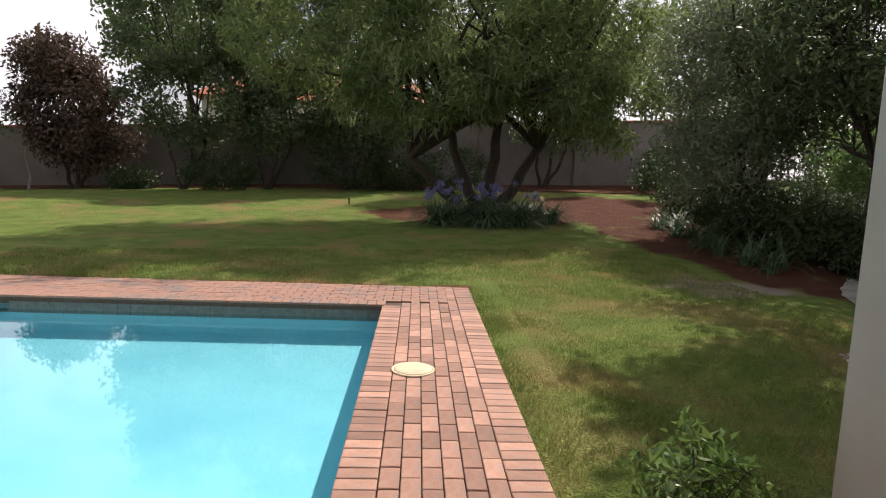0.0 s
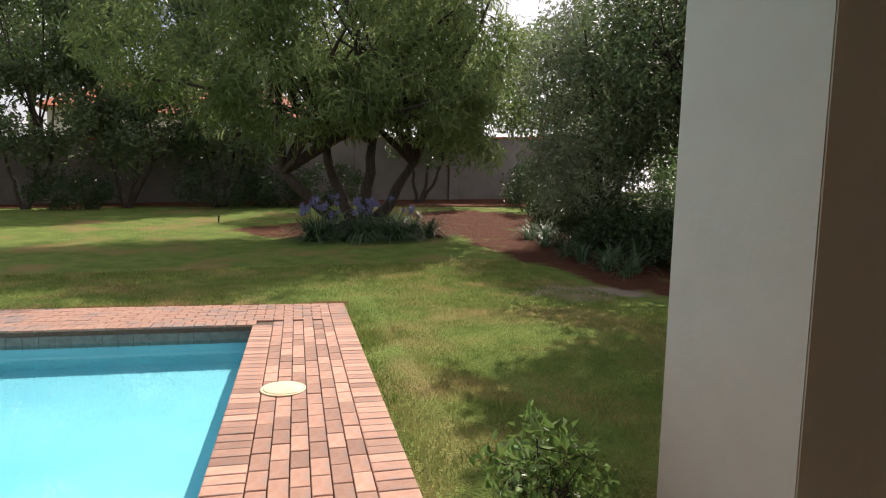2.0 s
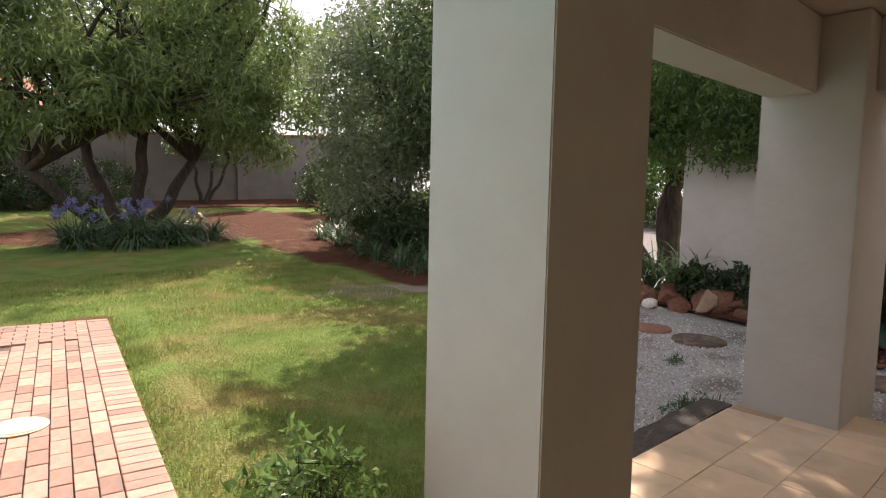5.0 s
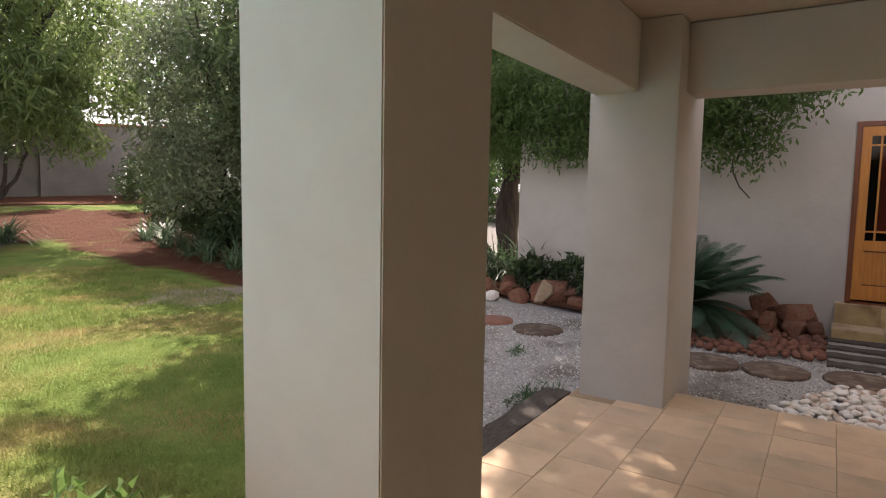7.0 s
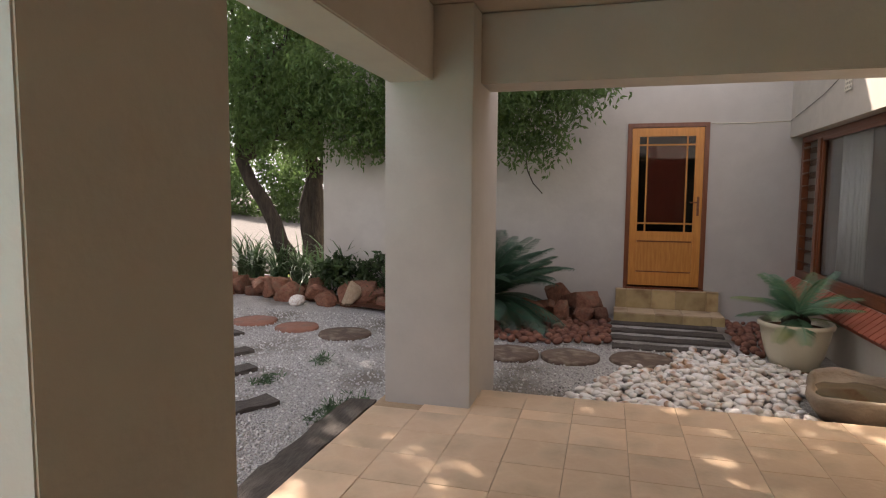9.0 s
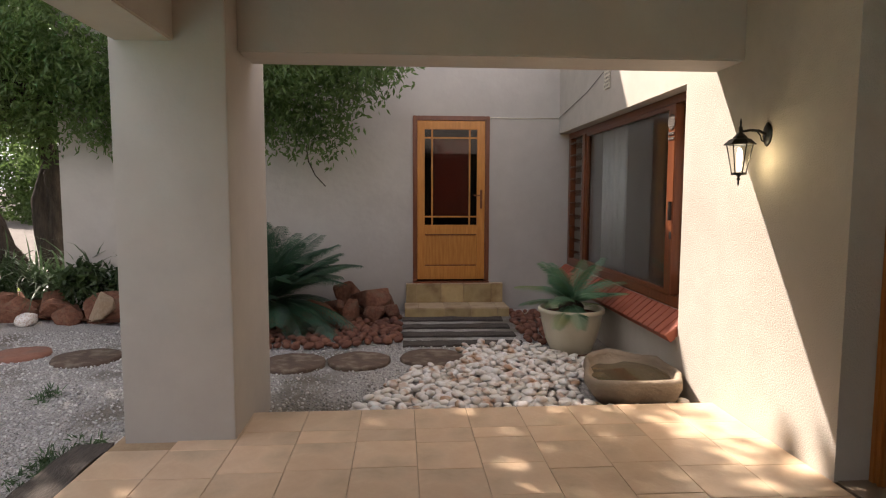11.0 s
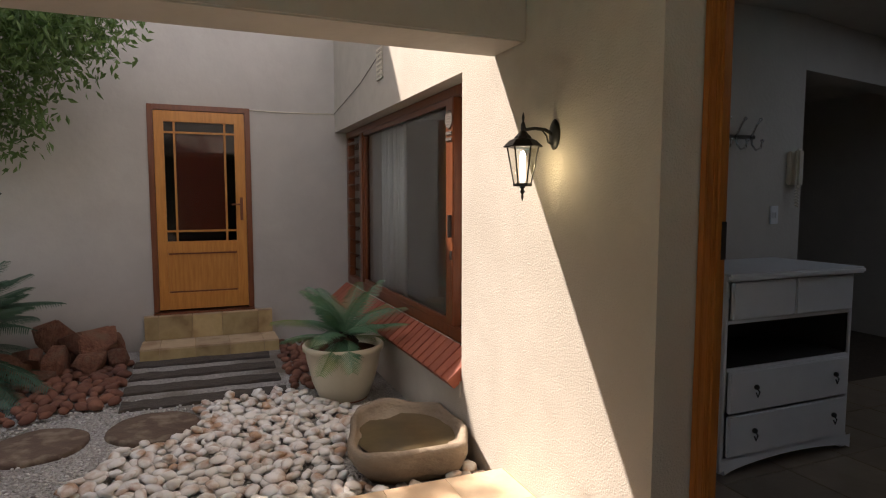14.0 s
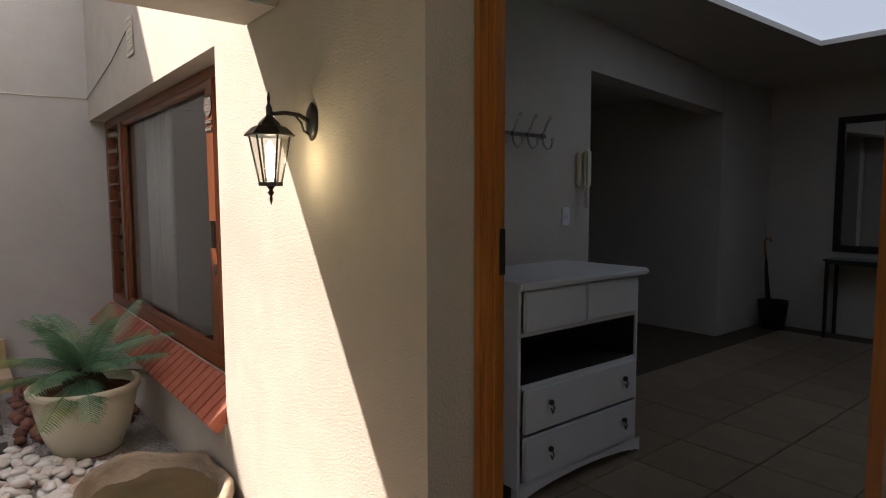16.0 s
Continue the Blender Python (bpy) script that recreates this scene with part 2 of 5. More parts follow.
M_CARPAINT = mat("white_car_paint", (0.74, 0.74, 0.74), None, 0.2)
M_TYRE = mat("tyre", (0.02, 0.02, 0.02), None, 0.8)
M_ROOF = mat("clay_roof", (0.36, 0.10, 0.05), (0.46, 0.15, 0.08), 0.8, 6, 0.02, 12)
M_RENDER = mat("pale_render", (0.62, 0.60, 0.56), (0.70, 0.68, 0.64), 0.9, 2)
M_INFLOOR = mat("inside_tile", (0.20, 0.15, 0.105), (0.28, 0.215, 0.15), 0.35, 3, 0.002, 20, vary=0.18)
M_TEAL = mat("green_glass_top", (0.03, 0.06, 0.055), None, 0.1)
M_GLASS = glass_mat("window_glass", (0.93, 0.95, 0.95))
M_LAMPGLASS = glass_mat("lamp_glass", (0.93, 0.93, 0.90), 0.05)
M_DARKGLASS = glass_mat("stained_glass", (0.18, 0.20, 0.28))
M_REDGLASS = glass_mat("clear_door_glass", (0.65, 0.62, 0.60))
M_MIRROR = mat("mirror", (0.85, 0.85, 0.85), None, 0.02, metal=1.0)
M_BULB = glow_mat("bulb", (1.0, 0.93, 0.68), 7.0)
M_SKYLIGHT = glow_mat("skylight_pane", (0.62, 0.78, 0.95), 0.30)
water = bpy.data.materials.new("pool_water")
water.use_nodes = True
_N, _L = water.node_tree.nodes, water.node_tree.links
_g, _t, _mx = _N.new("ShaderNodeBsdfGlossy"), _N.new("ShaderNodeBsdfTransparent"), _N.new("ShaderNodeMixShader")
_f = schlick(_N, _L, 0.03)
_g.inputs["Roughness"].default_value = 0.01
_t.inputs["Color"].default_value = (0.80, 0.97, 0.99, 1)
_n, _b = _N.new("ShaderNodeTexNoise"), _N.new("ShaderNodeBump")
_n.inputs["Scale"].default_value = 2.5
_b.inputs["Distance"].default_value, _b.inputs["Strength"].default_value = 0.006, 1.0
_L.new(_n.outputs["Fac"], _b.inputs["Height"])
_L.new(_b.outputs[0], _g.inputs["Normal"])
_L.new(_f.outputs[0], _mx.inputs[0])
_L.new(_t.outputs[0], _mx.inputs[1])
_L.new(_g.outputs[0], _mx.inputs[2])
_L.new(_mx.outputs[0], _N["Material Output"].inputs["Surface"])


# ---- mesh tools ----
def meshob(name, bm, material, parent=None, smooth=False, bevel=0.0):
    if bevel:
        bmesh.ops.bevel(bm, geom=bm.edges[:], offset=bevel, segments=2, affect="EDGES", clamp_overlap=True)
    bmesh.ops.recalc_face_normals(bm, faces=bm.faces[:])
    me = bpy.data.meshes.new(name)
    bm.to_mesh(me)
    bm.free()
    if smooth:
        me.polygons.foreach_set("use_smooth", [True] * len(me.polygons))
    me.materials.append(material)
    ob = new(name, me)
    if parent:
        ob.parent = parent
    return ob


def add_box(bm, x0, x1, y0, y1, z0, z1, m=None):
    r = bmesh.ops.create_cube(bm, size=1.0)
    mm = Matrix.Translation(((x0 + x1) / 2, (y0 + y1) / 2, (z0 + z1) / 2)) @ Matrix.Diagonal((x1 - x0, y1 - y0, z1 - z0, 1))
    bmesh.ops.transform(bm, matrix=(m @ mm) if m else mm, verts=r["verts"])
    return r["verts"]


def box(name, x0, x1, y0, y1, z0, z1, material, parent=None, bevel=0.0, m=None):
    bm = bmesh.new()
    add_box(bm, x0, x1, y0, y1, z0, z1, m)
    return meshob(name, bm, material, parent, bevel=bevel)


def boxes(name, rows, material, parent=None, bevel=0.0):
    bm = bmesh.new()
    for r in rows:
        add_box(bm, *r)
    return meshob(name, bm, material, parent, bevel=bevel)


def struct(ob, label, category):
    return tagged(ob, label, category, kind="structure")


def empty(name, x=0, y=0, z=0, rz=0):
    ob = new(name)
    ob.matrix_world = pose(x, y, z, 0, 0, rz)
    return ob


def lathe_bm(profile, seg=32):
    bm = bmesh.new()
    rings = []
    for r, z in profile:
        rings.append([bm.verts.new((r * math.cos(2 * math.pi * i / seg), r * math.sin(2 * math.pi * i / seg), z)) for i in range(seg)])
    for a, b in zip(rings, rings[1:]):
        for i in range(seg):
            bm.faces.new((a[i], a[(i + 1) % seg], b[(i + 1) % seg], b[i]))
    bm.faces.new(rings[0][::-1])
    bm.faces.new(rings[-1])
    return bm


def add_tube(bm, pts, r0, r1, seg=7):
    """A tapered limb along points."""
    pts = [Vector(p) for p in pts]
    rings = []
    n = len(pts)
    for i, p in enumerate(pts):
        d = (pts[min(i + 1, n - 1)] - pts[max(i - 1, 0)]).normalized()
        a = d.orthogonal().normalized() if not rings else (prev - prev.dot(d) * d).normalized()
        prev = a
        b = d.cross(a)
        r = r0 + (r1 - r0) * i / (n - 1)
        rings.append([bm.verts.new(p + (a * math.cos(2 * math.pi * k / seg) + b * math.sin(2 * math.pi * k / seg)) * r) for k in range(seg)])
    for u, v in zip(rings, rings[1:]):
        for k in range(seg):
            bm.faces.new((u[k], u[(k + 1) % seg], v[(k + 1) % seg], v[k]))
    bm.faces.new(rings[0][::-1])
    bm.faces.new(rings[-1])


def bend(p, q, sag, n=7, wob=0.0, rng=None):
    p, q = Vector(p), Vector(q)
    out = []
    for i in range(n):
        f = i / (n - 1)
        v = p.lerp(q, f) + Vector((0, 0, sag * 4 * f * (1 - f)))
        if wob and 0 < i < n - 1:
            v += Vector((rng.uniform(-wob, wob), rng.uniform(-wob, wob), rng.uniform(-wob, wob) * 0.5))
        out.append(v)
    return out


def leaf_mesh(name, centres, per, spread, length, width, material, parent, seed, droop=0.3):
    """Many small folded leaves round the given clump centres, in one mesh."""
    g = np.random.default_rng(seed)
    c = np.repeat(np.asarray(centres, float), per, axis=0)
    n = len(c)
    d = g.normal(size=(n, 3))
    d /= np.linalg.norm(d, axis=1)[:, None]
    c = c + d * (g.random((n, 1)) ** 0.5) * np.asarray(spread)
    ax = g.normal(size=(n, 3))
    ax[:, 2] -= droop
    ax /= np.linalg.norm(ax, axis=1)[:, None]
    side = np.cross(ax, g.normal(size=(n, 3)))
    side /= np.linalg.norm(side, axis=1)[:, None]
    up = np.cross(ax, side)
    ln = length * (0.6 + 0.8 * g.random((n, 1)))
    wd = width * (0.6 + 0.8 * g.random((n, 1)))
    mid = c + ax * ln * 0.45
    v = np.stack([c, mid + side * wd / 2 + up * wd * 0.2, c + ax * ln - up * wd * 0.3, mid - side * wd / 2 + up * wd * 0.2], 1).reshape(-1, 3)
    i = np.arange(n)[:, None] * 4
    me = bpy.data.meshes.new(name)
    f = np.concatenate([i + np.array([[0, 1, 2]]), i + np.array([[0, 2, 3]])], 0)
    me.from_pydata(v.tolist(), [], f.tolist())
    me.materials.append(material)
    ob = new(name, me)
    ob.parent = parent
    return tagged(ob, kind="stuff")


def smooth01(f):
    f = min(max(f, 0.0), 1.0)
    return f * f * (3 - 2 * f)


def ground_z(x, y):
    """Lawn level: flat by the pool, rising gently to the far wall and to the driveway side."""
    s = min(max((y - 8.2) / 18.0, 0.0), 1.3)
    z = -0.10 + s * (0.76 + 0.04 * min(max(x, -14), 16))
    z += 0.22 * math.exp(-((x + 9) ** 2 / 18 + (y - 20) ** 2 / 14))
    k = smooth01((x - 2.2) / 0.8) * smooth01((5.4 + max(0.0, x - 5.0) - y) / 1.5) * smooth01((13.0 - x) / 2.0)
    return z * (1 - k) + k * -0.20


# ---- garden ground ----
U, V = Vector((0.985, -0.172, 0)), Vector((0.172, 0.985, 0))
POOL = Vector((0.916, 7.025, 0))


def pool_pt(u, v, z=0.0):
    p = POOL + U * u + V * v
    return Vector((p.x, p.y, z))


PM = Matrix.Translation((POOL.x, POOL.y, 0)) @ Matrix.Rotation(math.atan2(U.y, U.x), 4, "Z")


def build_ground():
    xs = [-400, -150, -60, -30, -20] + [-16 + 0.5 * i for i in range(73)] + [22, 26, 30, 40, 60, 150, 400]
    ys = [-400, -100, -30, -12] + [-8 + 0.5 * i for i in range(76)] + [32, 36, 42, 60, 150, 400]
    bm = bmesh.new()
    vs, wet = {}, {}
    inv = PM.inverted()
    for i, x in enumerate(xs):
        for j, y in enumerate(ys):
            z = ground_z(x, y) if y > -12 else -0.15
            q = inv @ Vector((x, y, 0))
            if -9 < q.x < 1.3 and -14 < q.y < 1.4:
                z = -0.15
            elif -9.5 < x < 9.4 and y < 1.9:
                z = -0.17
            wet[i, j] = -7.6 < q.x < 0.02 and -11.0 < q.y < 0.02
            vs[i, j] = bm.verts.new((x, y, z + 0.02 * noise.noise((x * 0.4, y * 0.4, 0))))
    for i in range(len(xs) - 1):
        for j in range(len(ys) - 1):
            if not (wet[i, j] or wet[i + 1, j] or wet[i, j + 1] or wet[i + 1, j + 1]):
                bm.faces.new((vs[i, j], vs[i + 1, j], vs[i + 1, j + 1], vs[i, j + 1]))
    return bm


def strip(name, outline, z, material, lift=0.0, cuts=14, edge=None):
    """A sheet that follows the ground inside an outline of (x, y)."""
    bm = bmesh.new()
    f = bm.faces.new([bm.verts.new((x, y, 0)) for x, y in outline])
    lo = [min(p[k] for p in outline) for k in (0, 1)]
    hi = [max(p[k] for p in outline) for k in (0, 1)]
    for k, no in ((0, (1, 0, 0)), (1, (0, 1, 0))):
        for i in range(1, cuts):
            co = [0, 0, 0]
            co[k] = lo[k] + (hi[k] - lo[k]) * i / cuts
            bmesh.ops.bisect_plane(bm, geom=bm.verts[:] + bm.edges[:] + bm.faces[:], plane_co=co, plane_no=no)
    for v in bm.verts:
        v.co.z = (ground_z(v.co.x, v.co.y) if z is None else z) + lift + 0.012 * noise.noise(v.co * 1.7)
    bmesh.ops.triangulate(bm, faces=bm.faces[:])
    return meshob(name, bm, material, smooth=True)


def blob(cx, cy, rx, ry, rng, n=40, amp=0.18):
    ph = [rng.uniform(0, 6.28) for _ in range(4)]
    out = []
    for i in range(n):
        a = 2 * math.pi * i / n
        r = 1 + amp * (math.sin(2 * a + ph[0]) * 0.5 + math.sin(3 * a + ph[1]) * 0.5 + math.sin(7 * a + ph[2]) * 0.2 + math.sin(13 * a + ph[3]) * 0.12)
        out.append((cx + rx * r * math.cos(a), cy + ry * r * math.sin(a)))
    return out


R = random.Random(7)
ground = struct(meshob("ground", build_ground(), M_LAWN, smooth=True), "green mown lawn with dry yellow patches", "lawn")


def bare(x, y, spots):
    return max(max(0.0, 1.15 - ((x - cx) / rx) ** 2 - ((y - cy) / ry) ** 2) for cx, cy, rx, ry in spots)


for key, spots in (("soil", ((5.6, 16.3, 4.6, 2.4), (8.6, 12.0, 2.2, 5.0), (9.5, 17.5, 3.0, 4.0), (8.0, 8.6, 1.5, 1.8))), ("sand", ((6.2, 7.9, 1.3, 0.7), (8.2, 15.2, 1.0, 0.6)))):
    at = ground.data.attributes.new(key, "FLOAT", "POINT")
    at.data.foreach_set("value", [min(bare(v.co.x, v.co.y, spots), 0.62) for v in ground.data.vertices])
wall_bed = struct(strip("wall_bed", [(-20, 27.0), (-8, 26.2), (2, 24.6), (14, 21.5), (18, 22), (18, 26), (2, 27.6), (-20, 31.5)], None, M_SOIL, 0.032, 30), "dark planted soil along the boundary wall", "soil")
gravel = struct(strip("gravel", [(5.0, -1.81), (9.16, -1.81), (9.16, 4.0), (11.0, 6.0), (12.5, 9.6), (9.2, 9.6), (7.6, 7.2), (6.1, 5.0), (4.5, 3.1), (3.2, 1.75), (5.0, 1.7)], -0.14, M_GRAVEL, 0.0, 30), "loose grey gravel of the courtyard", "gravel")
drive = struct(strip("driveway", [(10.5, 7.5), (12.5, 6.0), (60, 10), (60, 34), (19, 24), (15, 16)], None, M_DRIVE, 0.05), "pale sunlit paved driveway", "driveway")

gut = [tuple(pool_pt(u, 1.19)[:2]) for u in (-6.5, -4, -2, 0, 1.1)] + [tuple(pool_pt(u, 1.40 + 0.05 * math.sin(u * 3))[:2]) for u in (1.2, 0.6, 0, -0.7, -1.5, -2.4, -3.3, -4.2, -5.2, -6.5)]
struct(strip("soil_gutter", gut, -0.115, M_SOIL, 0.0, 24), "bare soil gutter between paving and lawn", "soil")
# ---- pool ----
PL, PB = 7.2, 10.5


def pool_box(name, u0, u1, v0, v1, z0, z1, material, parent=None, bevel=0.0):
    return box(name, u0, u1, v0, v1, z0, z1, material, parent, bevel, PM)


pool = struct(empty("pool"), "rectangular swimming pool with turquoise water", "pool")
box("basin_floor", -PL, 0, -PB, 0, -0.62, -0.52, M_POOLWALL, pool, 0, PM)
boxes_rows = [("basin_wall", -PL - 0.1, 0.1, 0, 0.12), ("basin_wall", -PL - 0.1, 0.1, -PB - 0.12, -PB)]
for nm, u0, u1, v0, v1 in boxes_rows:
    pool_box(nm, u0, u1, v0, v1, -1.75, -0.20, M_POOLWALL, pool)
pool_box("basin_wall", 0, 0.12, -PB, 0, -1.75, -0.20, M_POOLWALL, pool)
pool_box("basin_wall", -PL - 0.12, -PL, -PB, 0, -1.75, -0.20, M_POOLWALL, pool)
bm = bmesh.new()
for k in range(28):
    add_box(bm, -0.02 - 0.15 * (k + 1) + 0.004, -0.02 - 0.15 * k, -0.012, 0.004, -0.30, -0.172, PM)
tagged(meshob("waterline_tiles", bm, M_BAND, pool), kind="stuff")
bm = bmesh.new()
for k in range(40):
    add_box(bm, -0.012, 0.004, -0.02 - 0.15 * (k + 1) + 0.004, -0.02 - 0.15 * k, -0.30, -0.172, PM)
tagged(meshob("waterline_tiles", bm, M_BAND, pool), kind="stuff")
wat = box("pool_water", -PL, 0, -PB, 0, -0.262, -0.26, water, pool, 0, PM)
wat.visible_shadow = False

lid = empty("pool_skimmer_lid", 0.893, 4.693, -0.098)
tagged(lid, "round cream plastic pool skimmer lid in paving", "lid")
meshob("rim", lathe_bm([(0.172, 0), (0.172, 0.006), (0.165, 0.009), (0.155, 0.009), (0.152, 0.004)], 48), M_LID, lid, True)
meshob("cover", lathe_bm([(0.149, 0), (0.149, 0.010), (0.143, 0.014), (0.10, 0.017), (0.0, 0.019)], 48), M_LID, lid, True)

# ---- porch: pillars, beams, ceiling, floor ----
bm = bmesh.new()
add_box(bm, 1.585, 2.065, 1.075, 1.54, -0.3, 2.6)
pillar_a = struct(meshob("pillar_1", bm, M_SMOOTH, bevel=0.004), "square plastered pillar painted pale beige", "pillar")
bm = bmesh.new()
add_box(bm, 4.715, 5.60, 1.14, 1.73, -0.3, 2.6)
struct(meshob("pillar_2", bm, M_SMOOTH, bevel=0.004), "square plastered pillar painted pale beige", "pillar")
struct(box("beam_1", 2.065, 4.715, 1.40, 1.70, 2.13, 2.6, M_SMOOTH, bevel=0.008), "plastered beige beam between the pillars", "beam")
struct(box("beam_2", 4.95, 5.28, -1.81, 1.14, 2.14, 2.6, M_SMOOTH, bevel=0.008), "plastered beige beam over courtyard opening", "beam")
# Ceiling and slab continue west out of view, added to dim the porch interior.
struct(box("ceiling", -3.28, 5.265, -1.81, 1.69, 2.605, 2.75, M_CEIL), "flat painted porch ceiling, extended unseen to block sky light", "ceiling")
struct(boxes("roof_slab", [(-3.29, 5.3, -1.9, 1.76, 2.755, 2.95)], M_PLASTER), "flat porch roof slab, extended unseen to block sky light", "roof")
struct(box("porch_base", -3.3, 5.14, -1.81, 1.30, -0.3, -0.008, M_GROUT), "sandstone porch floor bed", "floor")
struct(box("porch_base_2", 2.07, 5.14, 1.302, 1.78, -0.3, -0.008, M_GROUT), "sandstone porch floor bed", "floor")

# Added out of view: blocks western light so the pillar's inner face stays dark.
struct(box("wall_light_block", -3.6, -3.3, -1.81, 1.4, -0.3, 3.4, M_GREYWALL), "unseen grey wall added to block western light from porch", "wall")

# ---- house walls ----
H_W = empty("wall_south")
struct(H_W, "rough beige plastered wall beside the courtyard", "wall")
WY0, WY1 = -2.02, -1.81
boxes("plaster", [(5.685, 9.16, WY0, WY1, -0.4, 0.20), (5.685, 9.16, WY0, WY1, 2.14, 3.4),
                  (4.04, 5.685, WY0, WY1, -0.4, 3.4), (2.0, 4.04, WY0, WY1, 2.30, 3.4)], M_PLASTER, H_W)
# Unseen west stretch, coloured darker than the beige to cut bounce onto the pillar.
boxes("bounce_cut_plaster", [(-6.3, 2.0, WY0, WY1, 2.3, 3.4), (-6.3, 2.99, WY0, WY1, -0.4, 2.299)], M_GREYWALL, H_W)
wall_e = struct(box("wall_east", 9.16, 9.45, -2.3, -0.905, -0.4, 5.9, M_SMOOTH), "smooth beige plastered house wall", "wall")
boxes("plaster", [(9.16, 9.45, 0.075, 4.39, -0.4, 5.9), (9.16, 9.45, -0.905, 0.075, -0.4, 0.2), (9.16, 9.45, -0.905, 0.075, 2.35, 5.9)], M_SMOOTH, wall_e)
# Closing box behind the door; the room's lack of light is painted near-black.
boxes("unlit_room_box", [(10.6, 10.7, -1.6, 0.8, 0.1, 2.6), (9.46, 10.6, -1.6, -1.5, 0.1, 2.6), (9.46, 10.6, 0.7, 0.8, 0.1, 2.6), (9.46, 10.6, -1.5, 0.7, 2.5, 2.6), (9.46, 10.6, -1.5, 0.7, 0.1, 0.2)], M_DARK, wall_e)
struct(box("wall_east_return", 9.46, 20, 4.1, 4.38, -0.4, 5.9, M_SMOOTH), "house side wall past the courtyard corner", "wall")

# window in the south wall
win = struct(empty("window_1"), "large red hardwood window with louvres", "window")
FY0, FY1 = -2.0, -1.93
boxes("frame", [(5.69, 9.12, FY0, FY1, 2.07, 2.138), (5.69, 9.12, FY0, FY1, 0.46, 0.55), (5.69, 5.78, FY0, FY1, 0.55, 2.07),
                (6.08, 6.20, FY0, FY1 + 0.01, 0.55, 2.07), (8.42, 8.52, FY0, FY1 + 0.01, 0.55, 2.07), (9.03, 9.12, FY0, FY1, 0.55, 2.07)],
      M_REDWOOD, win, 0.006)
boxes("bead", [(6.2, 8.42, -1.965, -1.935, 2.035, 2.07), (6.2, 8.42, -1.965, -1.935, 0.55, 0.585), (6.2, 6.235, -1.965, -1.935, 0.585, 2.035),
               (8.385, 8.42, -1.965, -1.935, 0.585, 2.035)], M_REDWOOD, win, 0.004)
g = box("pane", 6.2, 8.42, -1.982, -1.976, 0.585, 2.035, M_GLASS, win)
g.visible_shadow = False
g = box("pane", 5.78, 6.08, -1.982, -1.976, 0.55, 2.07, M_GLASS, win)
g.visible_shadow = False
for k in range(10):
    lv = box("louvre", -0.255, 0.255, -0.055, 0.055, -0.003, 0.003, M_GLASS, win, 0, pose(8.775, -1.955, 0.64 + 0.148 * k, 38, 0, 0))
    lv.visible_shadow = False
boxes("louvre_clips", [(8.52, 8.535, -1.945, -1.925, 0.60 + 0.148 * k, 0.68 + 0.148 * k) for k in range(10)], M_WHITE, win)
boxes("catch", [(6.10, 6.115, -1.93, -1.895, 1.15, 1.30), (6.09, 6.125, -1.925, -1.915, 1.0, 1.06)], M_IRON, win)
bm = bmesh.new()
bmesh.ops.create_cone(bm, cap_ends=True, segments=24, radius1=0.06, radius2=0.06, depth=0.004, matrix=pose(6.14, -1.915, 1.93, 90, 0, 0))
meshob("sticker", bm, M_SLEEPER, win)
boxes("sticker_bars", [(6.09, 6.19, -1.917, -1.913, 1.83, 1.85), (6.09, 6.19, -1.917, -1.913, 1.79, 1.81)], M_SLEEPER, win)
curtain = empty("curtain", 7.85, -2.09, 0)
tagged(curtain, "white full-length curtain drawn aside behind the window", "curtain")
bm = bmesh.new()
prev = None
for i in range(60):
    x, y = 0.42 * (i / 59 - 0.5) * 1.6, 0.03 * math.sin(i * 0.9) + 0.01 * math.sin(i * 0.37)
    a, b = bm.verts.new((x, y, 0.35)), bm.verts.new((x, y, 2.2))
    if prev:
        bm.faces.new((prev[0], a, b, prev[1]))
    prev = (a, b)
ob = meshob("cloth", bm, M_CURTAIN, curtain, True)
sol = ob.modifiers.new("thick", "SOLIDIFY")
sol.thickness = 0.004

# brick window sill, sloping out
sill = struct(empty("window_sill"), "sloping red brick window sill", "sill")
boxes("bed", [(5.69, 9.15, -1.93, -1.80, 0.20, 0.30), (5.69, 9.15, -1.995, -1.93, 0.20, 0.455)], M_PLASTER, sill)
for k in range(31):
    box("brick", -0.051, 0.051, -0.125, 0.12, -0.035, 0.035, M_SILL, sill, 0.005, pose(5.745 + 0.1105 * k, -1.835, 0.36, -40, 0, 0))

# vent and cable
vent = empty("air_vent", 7.36, -1.806, 2.52)
tagged(vent, "small cream airbrick grille in wall", "vent")
boxes("grille", [(-0.085, 0.085, 0, 0.008, -0.12 + 0.04 * k, -0.105 + 0.04 * k) for k in range(7)] +
      [(-0.085 + 0.0393 * k, -0.072 + 0.0393 * k, 0.0005, 0.0075, -0.12, 0.13) for k in range(5)], M_CREAM, vent)
# Flat dark plate paints the shade seen through the grille holes.
boxes("hole_shade", [(-0.083, 0.083, 0.0002, 0.002, -0.118, 0.128)], M_DARK, vent)


def cable(name, pts, r, label, material):
    bm = bmesh.new()
    add_tube(bm, pts, r, r, 6)
    return tagged(meshob(name, bm, material, smooth=True), label, "cable")


cable("wall_cable", [(9.15, -0.87, 2.335), (9.152, -1.3, 2.33), (9.15, -1.80, 2.34)], 0.005, "thin beige cable clipped along the wall", M_CREAM)
cable("vent_cable", [(9.145, -1.80, 2.34), (8.6, -1.80, 2.40), (8.0, -1.80, 2.47), (7.46, -1.80, 2.58)], 0.0035, "thin dark cable running to the vent", M_SLEEPER)

